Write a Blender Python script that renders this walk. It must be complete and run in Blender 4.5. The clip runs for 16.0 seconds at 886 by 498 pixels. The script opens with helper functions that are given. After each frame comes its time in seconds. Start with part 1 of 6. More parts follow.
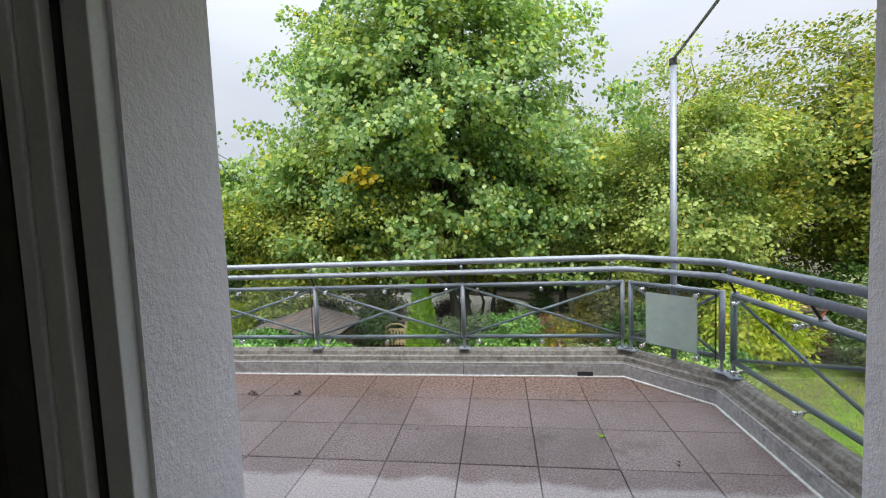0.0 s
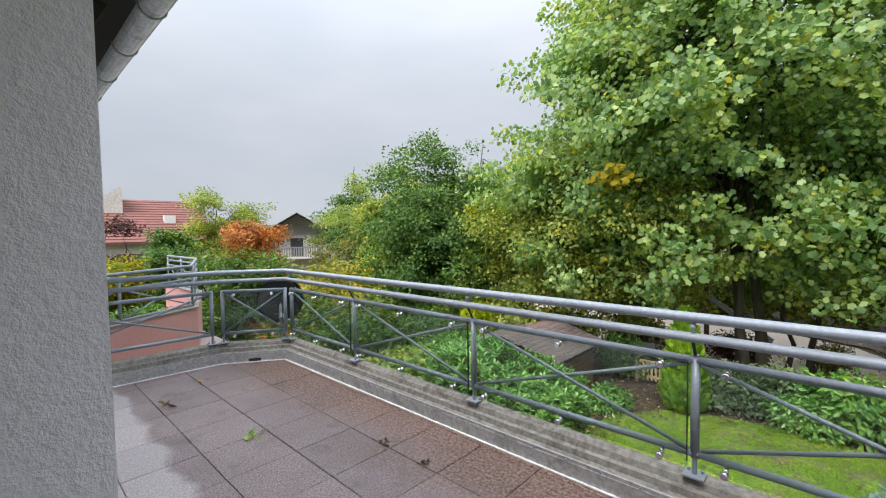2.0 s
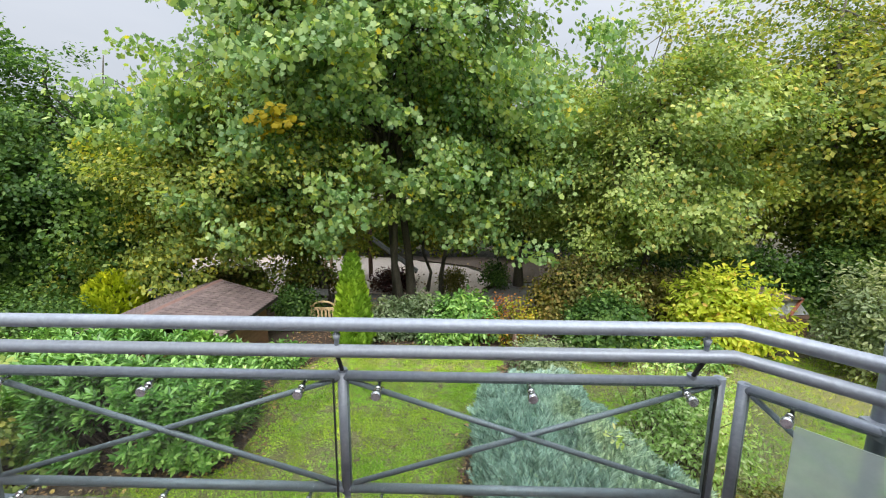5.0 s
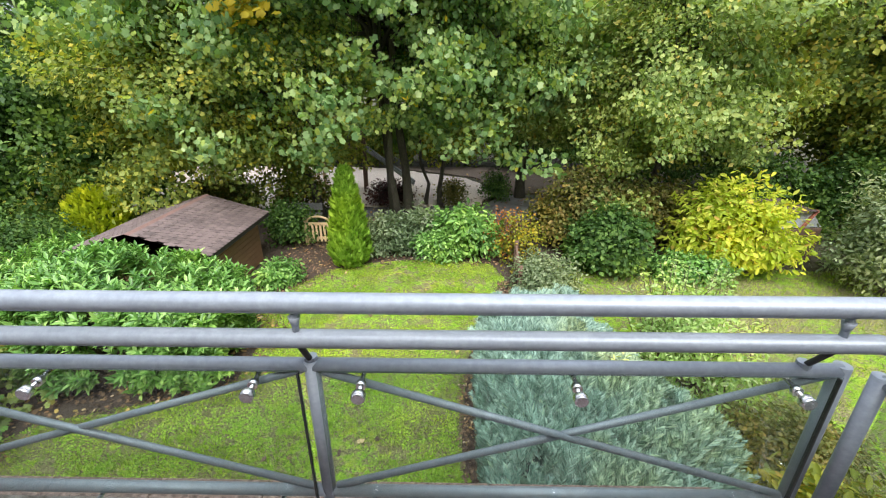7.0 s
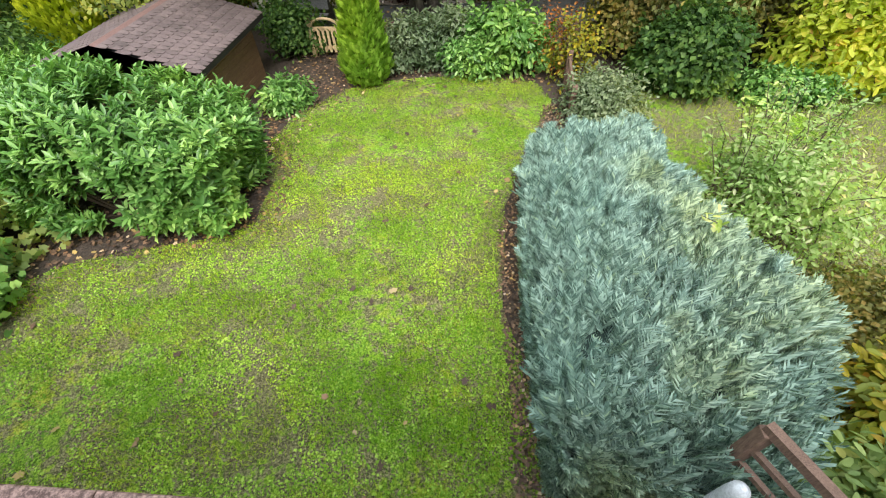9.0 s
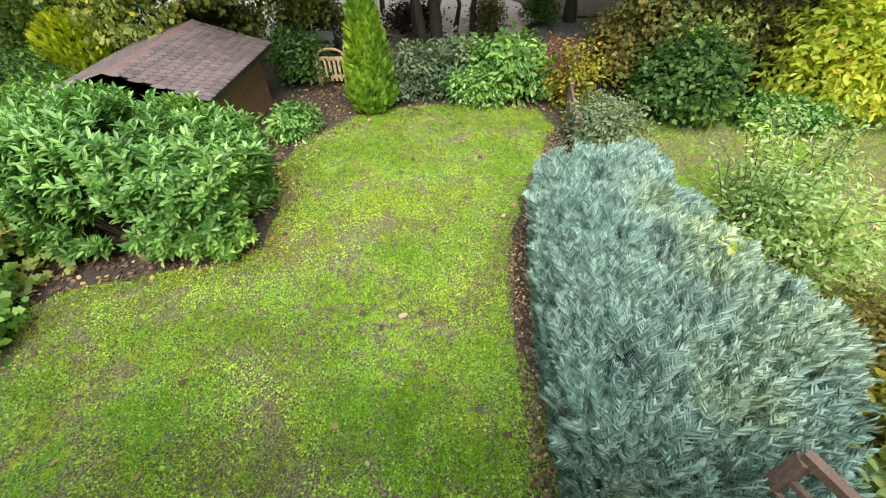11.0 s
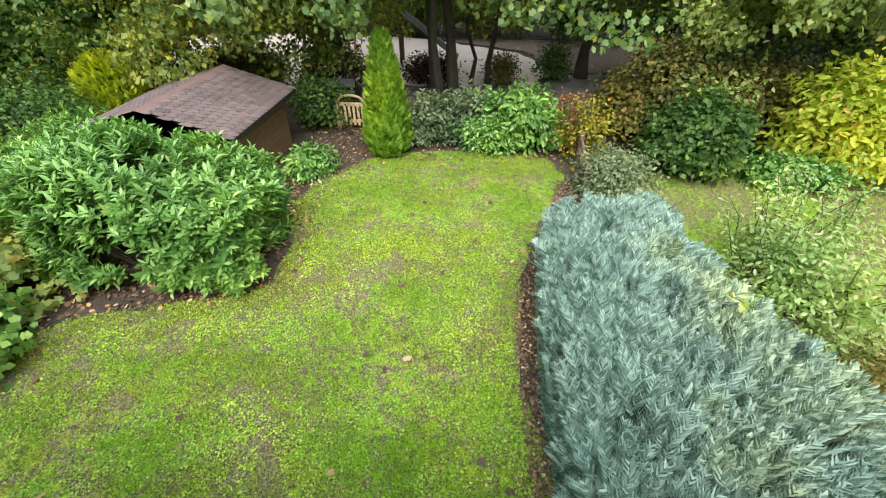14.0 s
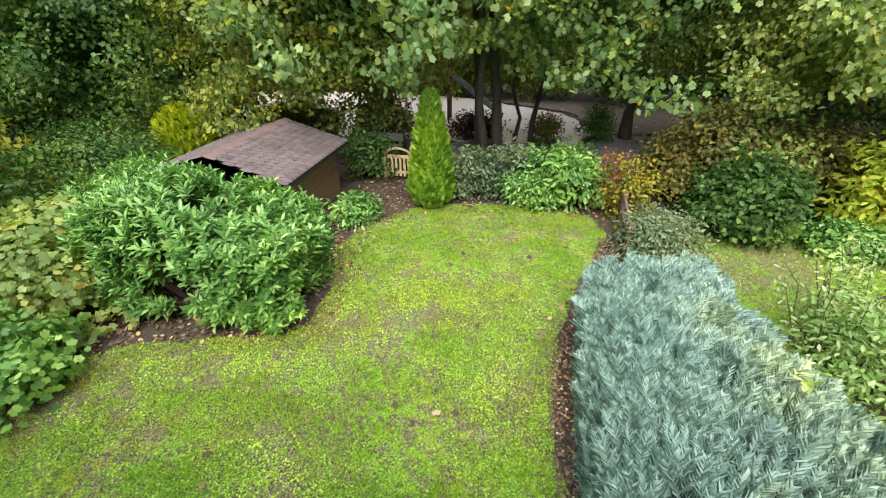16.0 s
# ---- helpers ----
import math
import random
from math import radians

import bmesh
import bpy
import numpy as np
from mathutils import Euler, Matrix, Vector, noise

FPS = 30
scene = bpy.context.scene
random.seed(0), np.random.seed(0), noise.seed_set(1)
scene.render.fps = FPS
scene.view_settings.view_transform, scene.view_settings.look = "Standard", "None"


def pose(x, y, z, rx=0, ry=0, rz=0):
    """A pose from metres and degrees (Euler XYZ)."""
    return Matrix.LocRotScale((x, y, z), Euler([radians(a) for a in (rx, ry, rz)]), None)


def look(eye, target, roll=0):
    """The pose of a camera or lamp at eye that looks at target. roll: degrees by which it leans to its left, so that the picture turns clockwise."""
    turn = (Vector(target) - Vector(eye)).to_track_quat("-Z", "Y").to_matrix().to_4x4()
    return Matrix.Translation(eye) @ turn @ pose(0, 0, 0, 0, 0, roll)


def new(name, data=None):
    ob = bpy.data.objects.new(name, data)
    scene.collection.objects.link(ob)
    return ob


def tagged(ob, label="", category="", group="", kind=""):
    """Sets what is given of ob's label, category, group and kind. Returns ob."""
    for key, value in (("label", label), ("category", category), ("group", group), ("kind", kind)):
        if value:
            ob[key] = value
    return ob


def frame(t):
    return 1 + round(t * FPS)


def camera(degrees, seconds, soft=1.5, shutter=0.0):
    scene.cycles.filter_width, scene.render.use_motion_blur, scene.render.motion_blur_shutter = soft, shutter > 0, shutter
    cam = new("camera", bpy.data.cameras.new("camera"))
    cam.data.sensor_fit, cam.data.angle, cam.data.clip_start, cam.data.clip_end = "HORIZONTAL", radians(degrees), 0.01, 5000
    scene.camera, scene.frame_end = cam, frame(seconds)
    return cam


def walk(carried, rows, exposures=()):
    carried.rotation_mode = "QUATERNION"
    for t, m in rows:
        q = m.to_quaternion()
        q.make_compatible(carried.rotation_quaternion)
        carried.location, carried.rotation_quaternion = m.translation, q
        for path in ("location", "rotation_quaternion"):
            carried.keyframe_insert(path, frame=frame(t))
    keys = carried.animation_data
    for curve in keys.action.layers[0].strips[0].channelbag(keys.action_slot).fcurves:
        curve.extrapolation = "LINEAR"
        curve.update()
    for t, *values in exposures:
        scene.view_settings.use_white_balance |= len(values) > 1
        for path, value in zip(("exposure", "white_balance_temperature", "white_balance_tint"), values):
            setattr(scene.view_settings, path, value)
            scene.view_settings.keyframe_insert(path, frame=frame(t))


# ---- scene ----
cam = camera(92.8, 16.0, soft=1.1)
PATH = [
    (0, (0.304, -3.073, 1.599), (0.035, -1.096, 1.457), -2.37),
    (0.5, (0.358, -2.652, 1.612), (-0.100, -0.708, 1.504), -2.24),
    (1, (0.393, -2.226, 1.619), (-0.355, -0.374, 1.519), -1.83),
    (1.5, (0.462, -1.864, 1.679), (-0.618, -0.184, 1.585), -1.2),
    (2, (0.477, -1.449, 1.662), (-0.89, 0.008, 1.572), -0.87),
    (2.5, (0.491, -1.161, 1.667), (-1.065, 0.093, 1.582), -0.64),
    (3, (0.564, -0.873, 1.67), (-0.539, 0.794, 1.578), -0.9),
    (3.5, (0.465, -0.618, 1.684), (0.012, 1.327, 1.584), -1.23),
    (4, (0.371, -0.496, 1.756), (0.223, 1.489, 1.568), -0.72),
    (6.5, (0.358, -0.215, 1.758), (0.342, 1.682, 1.124), 0.62),
    (7, (0.319, 0.192, 1.718), (0.286, 2.038, 0.95), 0.01),
    (7.5, (0.306, 0.576, 1.705), (0.23, 2.33, 0.748), -0.71),
    (8, (0.323, 0.881, 1.767), (0.203, 2.466, 0.553), -1.67),
    (8.1, (0.293, 1.0, 1.684), (0.172, 2.54, 0.421), -1.74),
    (8.2, (0.264, 1.09, 1.601), (0.142, 2.586, 0.289), -1.82),
    (8.3, (0.234, 1.19, 1.518), (0.111, 2.641, 0.157), -1.89),
    (8.4, (0.205, 1.28, 1.435), (0.081, 2.687, 0.025), -1.97),
    (8.5, (0.175, 1.3, 1.352), (0.05, 2.662, -0.107), -2.04),
    (10.8, (-0.134, 1.3, 1.312), (-0.24, 2.692, -0.12), -1.79),
    (11, (-0.136, 1.3, 1.306), (-0.246, 2.748, -0.069), -1.59),
    (11.5, (-0.135, 1.3, 1.363), (-0.258, 2.867, 0.126), -0.96),
    (12, (-0.137, 1.3, 1.375), (-0.274, 2.963, 0.273), -0.61),
    (12.5, (-0.133, 1.3, 1.346), (-0.282, 3.026, 0.346), -0.57),
    (13, (-0.137, 1.3, 1.364), (-0.287, 3.033, 0.377), -0.29),
    (13.5, (-0.141, 1.3, 1.353), (-0.289, 2.984, 0.286), -0.04),
    (14, (-0.144, 1.3, 1.343), (-0.299, 2.872, 0.117), 0.04),
    (14.5, (-0.16, 1.3, 1.311), (-0.315, 2.737, -0.071), 0.14),
    (15, (-0.152, 1.3, 1.298), (-0.34, 2.615, -0.197), -0.52),
    (15.5, (-0.137, 1.3, 1.328), (-0.386, 2.691, -0.087), -0.92),
    (16, (-0.148, 1.3, 1.349), (-0.496, 2.979, 0.32), -0.17),
]
walk(cam, [(t, look(e, g, r)) for t, e, g, r in PATH], [(0, 0.8), (1.0, 0.75), (2.2, 0.62), (3.0, 0.36), (3.5, 0.62), (4.0, 0.75), (6.5, 0.72), (7.0, 0.86), (7.5, 0.68), (16, 0.78)])

# ---- light: an overcast autumn day ----
world = bpy.data.worlds.new("overcast_sky")
scene.world = world
world.use_nodes = True
wn, wl = world.node_tree.nodes, world.node_tree.links
sky = wn.new("ShaderNodeTexSky")
sky.sky_type, sky.sun_disc = "NISHITA", False
sky.sun_elevation, sky.sun_rotation = radians(53), radians(174)
sky.altitude, sky.air_density, sky.dust_density = 300, 1.0, 4.0
tc = wn.new("ShaderNodeTexCoord")
cloud = wn.new("ShaderNodeTexNoise")
cloud.inputs["Scale"].default_value, cloud.inputs["Detail"].default_value = 1.6, 5
squash = wn.new("ShaderNodeMapping")
squash.inputs["Scale"].default_value = (1, 1, 3.2)
wl.new(tc.outputs["Generated"], squash.inputs["Vector"])
wl.new(squash.outputs["Vector"], cloud.inputs["Vector"])
cramp = wn.new("ShaderNodeValToRGB")
cramp.color_ramp.elements[0].position, cramp.color_ramp.elements[0].color = 0.3, (0.325, 0.355, 0.405, 1)
cramp.color_ramp.elements[1].position, cramp.color_ramp.elements[1].color = 0.7, (0.41, 0.43, 0.47, 1)
wl.new(cloud.outputs["Fac"], cramp.inputs["Fac"])
sky_dim = wn.new("ShaderNodeMixRGB")
sky_dim.blend_type = "MULTIPLY"
sky_dim.inputs["Fac"].default_value, sky_dim.inputs["Color2"].default_value = 1.0, (0.1, 0.1, 0.1, 1)
wl.new(sky.outputs["Color"], sky_dim.inputs["Color1"])
veil = wn.new("ShaderNodeMixRGB")
veil.inputs["Fac"].default_value = 0.93
wl.new(sky_dim.outputs["Color"], veil.inputs["Color1"])
up = wn.new("ShaderNodeSeparateXYZ")
wl.new(tc.outputs["Generated"], up.inputs["Vector"])
rise = wn.new("ShaderNodeMath")
rise.operation, rise.use_clamp = "MAXIMUM", False
rise.inputs[1].default_value = 0.0
wl.new(up.outputs["Z"], rise.inputs[0])
power = wn.new("ShaderNodeMath")
power.operation = "POWER"
power.inputs[1].default_value = 2.6
wl.new(rise.outputs["Value"], power.inputs[0])
zenith = wn.new("ShaderNodeMath")
zenith.operation = "MULTIPLY_ADD"
zenith.inputs[1].default_value, zenith.inputs[2].default_value = 4.6, 1.0
wl.new(power.outputs["Value"], zenith.inputs[0])
over = wn.new("ShaderNodeMixRGB")
over.blend_type = "MULTIPLY"
over.inputs["Fac"].default_value = 1.0
wl.new(cramp.outputs["Color"], over.inputs["Color1"])
wl.new(zenith.outputs["Value"], over.inputs["Color2"])
wl.new(over.outputs["Color"], veil.inputs["Color2"])
wl.new(veil.outputs["Color"], wn["Background"].inputs["Color"])
wn["Background"].inputs["Strength"].default_value = 1.0

sun = new("sun", bpy.data.lights.new("sun", "SUN"))
sun.data.energy, sun.data.angle, sun.data.color = 3.3, radians(38), (1.0, 0.97, 0.92)
sun.matrix_world = look((2, -20, 27), (0, 0, 0))

G = -3.2  # garden level below the terrace floor


# ---- materials ----
def shader(name):
    m = bpy.data.materials.new(name)
    m.use_nodes = True
    n, l = m.node_tree.nodes, m.node_tree.links
    return m, n, l, n["Principled BSDF"]


def noise_node(n, l, scale, detail=5, rough=0.6, stretch=None, coords="Position"):
    if coords == "Position":
        src = n.new("ShaderNodeNewGeometry").outputs["Position"]
    else:
        src = n.new("ShaderNodeTexCoord").outputs["Object"]
    if stretch:
        mp = n.new("ShaderNodeMapping")
        mp.inputs["Scale"].default_value = stretch
        l.new(src, mp.inputs["Vector"])
        src = mp.outputs["Vector"]
    t = n.new("ShaderNodeTexNoise")
    t.inputs["Scale"].default_value, t.inputs["Detail"].default_value, t.inputs["Roughness"].default_value = scale, detail, rough
    l.new(src, t.inputs["Vector"])
    return t.outputs["Fac"]


def ramp(n, l, fac, stops):
    r = n.new("ShaderNodeValToRGB")
    e = r.color_ramp.elements
    while len(e) < len(stops):
        e.new(0.5)
    for el, (p, c) in zip(e, stops):
        el.position, el.color = p, (*c, 1)
    l.new(fac, r.inputs["Fac"])
    return r.outputs["Color"]


def mix(n, l, fac, a, b, mode="MIX"):
    m = n.new("ShaderNodeMixRGB")
    m.blend_type = mode
    for key, v in (("Fac", fac), ("Color1", a), ("Color2", b)):
        if isinstance(v, (int, float)):
            m.inputs[key].default_value = v
        elif isinstance(v, tuple):
            m.inputs[key].default_value = (*v, 1)
        else:
            l.new(v, m.inputs[key])
    return m.outputs["Color"]


def bump(n, l, b, height, strength, distance=0.01):
    k = n.new("ShaderNodeBump")
    k.inputs["Strength"].default_value, k.inputs["Distance"].default_value = strength, distance
    l.new(height, k.inputs["Height"])
    l.new(k.outputs["Normal"], b.inputs["Normal"])


def surface(name, c1, c2, large=1.2, fine=40, rough=0.7, metal=0.0, relief=0.3, depth=0.004, stretch=None, vary=0.0, stain=None, coords="Position", grainy=0.5):
    """A worn surface: two colours mottled at two scales, with fine relief."""
    m, n, l, b = shader(name)
    big = noise_node(n, l, large, 4, 0.6, stretch, coords)
    small = noise_node(n, l, fine, 4, 0.65, stretch, coords)
    col = ramp(n, l, big, [(0.3, c1), (0.7, c2)])
    col = mix(n, l, grainy, col, ramp(n, l, small, [(0.36, tuple(v * 0.66 for v in c1)), (0.64, tuple(min(1, v * 1.3) for v in c2))]))
    if stain:
        s = noise_node(n, l, large * 2.3, 6, 0.7, stretch, coords)
        col = mix(n, l, ramp(n, l, s, [(0.52, (0, 0, 0)), (0.68, (0.75, 0.75, 0.75))]), col, stain)
    if vary:
        r = n.new("ShaderNodeObjectInfo").outputs["Random"]
        col = mix(n, l, 1.0, col, ramp(n, l, r, [(0, (1 - vary,) * 3), (1, (1 + vary,) * 3)]), "MULTIPLY")
    l.new(col, b.inputs["Base Color"])
    b.inputs["Metallic"].default_value = metal
    rr = n.new("ShaderNodeMapRange")
    rr.inputs["To Min"].default_value, rr.inputs["To Max"].default_value = rough - 0.12, min(1, rough + 0.12)
    l.new(big, rr.inputs["Value"])
    l.new(rr.outputs["Result"], b.inputs["Roughness"])
    bump(n, l, b, small, relief, depth)
    return m


def leaves(name, stops, gloss=0.5, through_light=0.42, shine=0.25):
    """Leaf colours by the single leaf, with light shining through."""
    m, n, l, b = shader(name)
    geo = n.new("ShaderNodeNewGeometry")
    col = ramp(n, l, geo.outputs["Random Per Island"], stops)
    patch = noise_node(n, l, 0.55, 3)
    col = mix(n, l, 1.0, col, ramp(n, l, patch, [(0.32, (0.72, 0.80, 0.80)), (0.5, (1.0, 1.0, 1.0)), (0.68, (1.4, 1.2, 0.85))]), "MULTIPLY")
    l.new(col, b.inputs["Base Color"])
    b.inputs["Roughness"].default_value = gloss
    b.inputs["Specular IOR Level"].default_value = shine
    tr = n.new("ShaderNodeBsdfTranslucent")
    l.new(mix(n, l, 1.0, col, (1.15, 1.25, 0.6), "MULTIPLY"), tr.inputs["Color"])
    ms = n.new("ShaderNodeMixShader")
    ms.inputs["Fac"].default_value = through_light
    l.new(b.outputs["BSDF"], ms.inputs[1])
    l.new(tr.outputs["BSDF"], ms.inputs[2])
    l.new(ms.outputs["Shader"], n["Material Output"].inputs["Surface"])
    return m


M = {}
# white with a faint lilac tint that offsets green light bounced off the trees
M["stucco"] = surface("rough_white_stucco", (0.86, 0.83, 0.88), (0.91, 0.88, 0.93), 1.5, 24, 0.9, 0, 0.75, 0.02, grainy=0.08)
M["stucco_smooth"] = surface("smooth_white_plaster", (0.76, 0.78, 0.81), (0.82, 0.83, 0.86), 1.2, 90, 0.8, 0, 0.25, 0.003, grainy=0.1)
M["galv"] = surface("galvanised_steel", (0.24, 0.27, 0.32), (0.31, 0.34, 0.385), 7, 45, 0.5, 0.3, 0.06, 0.001, None, 0.0, (0.25, 0.275, 0.32), grainy=0.22)
M["zinc"] = surface("zinc_sheet", (0.40, 0.40, 0.40), (0.5, 0.5, 0.5), 3, 30, 0.5, 0.4, 0.15, 0.002, None, 0, (0.25, 0.23, 0.22))
M["chrome"] = surface("stainless_steel", (0.62, 0.62, 0.64), (0.75, 0.75, 0.76), 20, 80, 0.25, 1.0, 0.05, 0.001)
M["white_line"] = surface("white_sealing_strip", (0.7, 0.69, 0.68), (0.8, 0.8, 0.8), 4, 30, 0.6)
M["concrete"] = surface("weathered_concrete_coping", (0.17, 0.155, 0.135), (0.30, 0.28, 0.255), 2.6, 26, 0.85, 0, 0.7, 0.008, None, 0, (0.065, 0.05, 0.035))
M["white_pvc"] = surface("white_window_plastic", (0.74, 0.75, 0.74), (0.8, 0.81, 0.8), 1.5, 60, 0.35, 0, 0.03, 0.001, grainy=0.15)
M["grey_pvc"] = surface("grey_window_plastic", (0.66, 0.67, 0.63), (0.74, 0.75, 0.71), 1.5, 60, 0.4, 0, 0.03, 0.001, grainy=0.15)
M["rubber"] = surface("black_rubber", (0.015, 0.015, 0.016), (0.03, 0.03, 0.03), 8, 60, 0.7)
M["dark_wood"] = surface("dark_eaves_boards", (0.02, 0.018, 0.016), (0.045, 0.04, 0.035), 2, 30, 0.8, 0, 0.3, 0.004, (1, 8, 8))
M["shed_wood"] = surface("brown_stained_boards", (0.16, 0.085, 0.04), (0.26, 0.15, 0.075), 2, 24, 0.75, 0, 0.4, 0.004, (1, 0.4, 6))
M["old_wood"] = surface("weathered_brown_timber", (0.11, 0.065, 0.045), (0.2, 0.125, 0.09), 3, 26, 0.8, 0, 0.5, 0.004, (4, 4, 0.6))
M["pale_wood"] = surface("pale_new_timber", (0.58, 0.41, 0.22), (0.72, 0.54, 0.31), 3, 22, 0.7, 0, 0.3, 0.003, (6, 6, 0.7))
M["shingle"] = surface("brown_bitumen_shingle", (0.115, 0.085, 0.085), (0.175, 0.13, 0.125), 1.3, 70, 0.9, 0, 0.5, 0.003, None, 0.16, (0.07, 0.055, 0.05))
M["ridge"] = surface("reddish_ridge_felt", (0.15, 0.085, 0.075), (0.21, 0.125, 0.11), 2, 60, 0.9, 0, 0.4, 0.003)
M["bark"] = surface("grey_brown_bark", (0.05, 0.042, 0.032), (0.13, 0.115, 0.085), 2.5, 22, 0.95, 0, 1.0, 0.03, (3, 3, 0.6), 0, (0.09, 0.10, 0.045))
M["twig"] = surface("brown_twigs", (0.06, 0.045, 0.03), (0.12, 0.09, 0.06), 4, 30, 0.9, 0, 0.6, 0.01)
M["soil"] = surface("dark_garden_soil", (0.045, 0.032, 0.024), (0.10, 0.072, 0.052), 1.6, 25, 0.95, 0, 1.0, 0.05)
M["asphalt"] = surface("wet_grey_asphalt", (0.085, 0.085, 0.088), (0.15, 0.148, 0.15), 0.8, 60, 0.5, 0, 0.4, 0.006, None, 0, (0.06, 0.055, 0.05))
M["sand"] = surface("pale_pinkish_sand", (0.50, 0.41, 0.345), (0.62, 0.52, 0.45), 0.5, 22, 0.95, 0, 0.5, 0.03)
M["paver"] = surface("pinkish_concrete_slab", (0.33, 0.27, 0.255), (0.44, 0.37, 0.345), 1.6, 45, 0.85, 0, 0.4, 0.003, None, 0.1, (0.2, 0.175, 0.15))
M["kerb"] = surface("grey_lawn_kerb", (0.16, 0.15, 0.135), (0.27, 0.25, 0.23), 3, 40, 0.9, 0, 0.5, 0.004, None, 0.12)
M["pink"] = surface("pink_painted_parapet", (0.62, 0.29, 0.285), (0.71, 0.36, 0.35), 0.7, 40, 0.85, 0, 0.2, 0.003, grainy=0.15)
M["red_tile"] = surface("red_clay_roof_tiles", (0.13, 0.05, 0.042), (0.21, 0.085, 0.07), 0.5, 14, 0.8, 0, 0.3, 0.01, None, 0.05)
M["brown_tile"] = surface("brown_roof_tiles", (0.12, 0.085, 0.075), (0.19, 0.14, 0.125), 0.5, 14, 0.85, 0, 0.3, 0.01, None, 0.05)
M["render"] = surface("cream_house_render", (0.55, 0.52, 0.47), (0.66, 0.63, 0.58), 0.4, 12, 0.9)
M["brick"] = surface("red_brick_chimney", (0.28, 0.09, 0.055), (0.40, 0.15, 0.10), 4, 20, 0.9)
M["dark_plastic"] = surface("dark_grey_cover", (0.025, 0.028, 0.032), (0.06, 0.063, 0.07), 1.5, 30, 0.6, 0, 0.3, 0.01)
M["blue"] = surface("blue_painted_panel", (0.03, 0.10, 0.36), (0.05, 0.14, 0.45), 2, 20, 0.5)
M["grey_metal"] = surface("grey_painted_metal", (0.22, 0.22, 0.22), (0.33, 0.33, 0.33), 2, 25, 0.5, 0.2)
M["white_pipe"] = surface("white_grey_plastic_pipe", (0.55, 0.58, 0.62), (0.66, 0.69, 0.72), 3, 30, 0.45)
M["room_wall"] = surface("white_room_wall", (0.78, 0.77, 0.75), (0.84, 0.83, 0.81), 0.8, 50, 0.9, grainy=0.15)
M["room_floor"] = surface("pale_room_floor", (0.5, 0.45, 0.4), (0.6, 0.55, 0.5), 1.2, 20, 0.5, 0, 0.1, 0.002, (1, 6, 1))
M["petal"] = surface("red_brown_dead_leaf", (0.26, 0.11, 0.045), (0.45, 0.22, 0.09), 6, 30, 0.85)


def glass(name, tint, rough=0.02):
    m, n, l, b = shader(name)
    b.inputs["Base Color"].default_value = (*tint, 1)
    b.inputs["Roughness"].default_value, b.inputs["IOR"].default_value = rough, 1.45
    tr = n.new("ShaderNodeBsdfTransparent")
    tr.inputs["Color"].default_value = (*tint, 1)
    gl = n.new("ShaderNodeBsdfGlossy")
    gl.inputs["Roughness"].default_value = rough
    lw = n.new("ShaderNodeLayerWeight")
    lw.inputs["Blend"].default_value = 0.5
    pw = n.new("ShaderNodeMath")
    pw.operation = "POWER"
    pw.inputs[1].default_value = 4.0
    l.new(lw.outputs["Facing"], pw.inputs[0])
    fr = n.new("ShaderNodeMath")
    fr.operation = "MULTIPLY_ADD"
    fr.inputs[1].default_value, fr.inputs[2].default_value = 0.6, 0.045
    l.new(pw.outputs["Value"], fr.inputs[0])
    ms = n.new("ShaderNodeMixShader")
    l.new(fr.outputs["Value"], ms.inputs["Fac"])
    l.new(tr.outputs["BSDF"], ms.inputs[1])
    l.new(gl.outputs["BSDF"], ms.inputs[2])
    l.new(ms.outputs["Shader"], n["Material Output"].inputs["Surface"])
    return m


M["glass"] = glass("clear_rail_glass", (0.79, 0.84, 0.825))
M["window_glass"] = glass("window_glass", (0.55, 0.56, 0.53))


def frosted():
    m, n, l, b = shader("frosted_foil")
    f = noise_node(n, l, 14, 4)
    l.new(ramp(n, l, f, [(0.3, (0.60, 0.70, 0.68)), (0.7, (0.72, 0.80, 0.78))]), b.inputs["Base Color"])
    b.inputs["Roughness"].default_value = 0.7
    tr = n.new("ShaderNodeBsdfTransparent")
    tr.inputs["Color"].default_value = (0.85, 0.9, 0.88, 1)
    ms = n.new("ShaderNodeMixShader")
    ms.inputs["Fac"].default_value = 0.55
    l.new(b.outputs["BSDF"], ms.inputs[1])
    l.new(tr.outputs["BSDF"], ms.inputs[2])
    l.new(ms.outputs["Shader"], n["Material Output"].inputs["Surface"])
    return m


M["frosted"] = frosted()


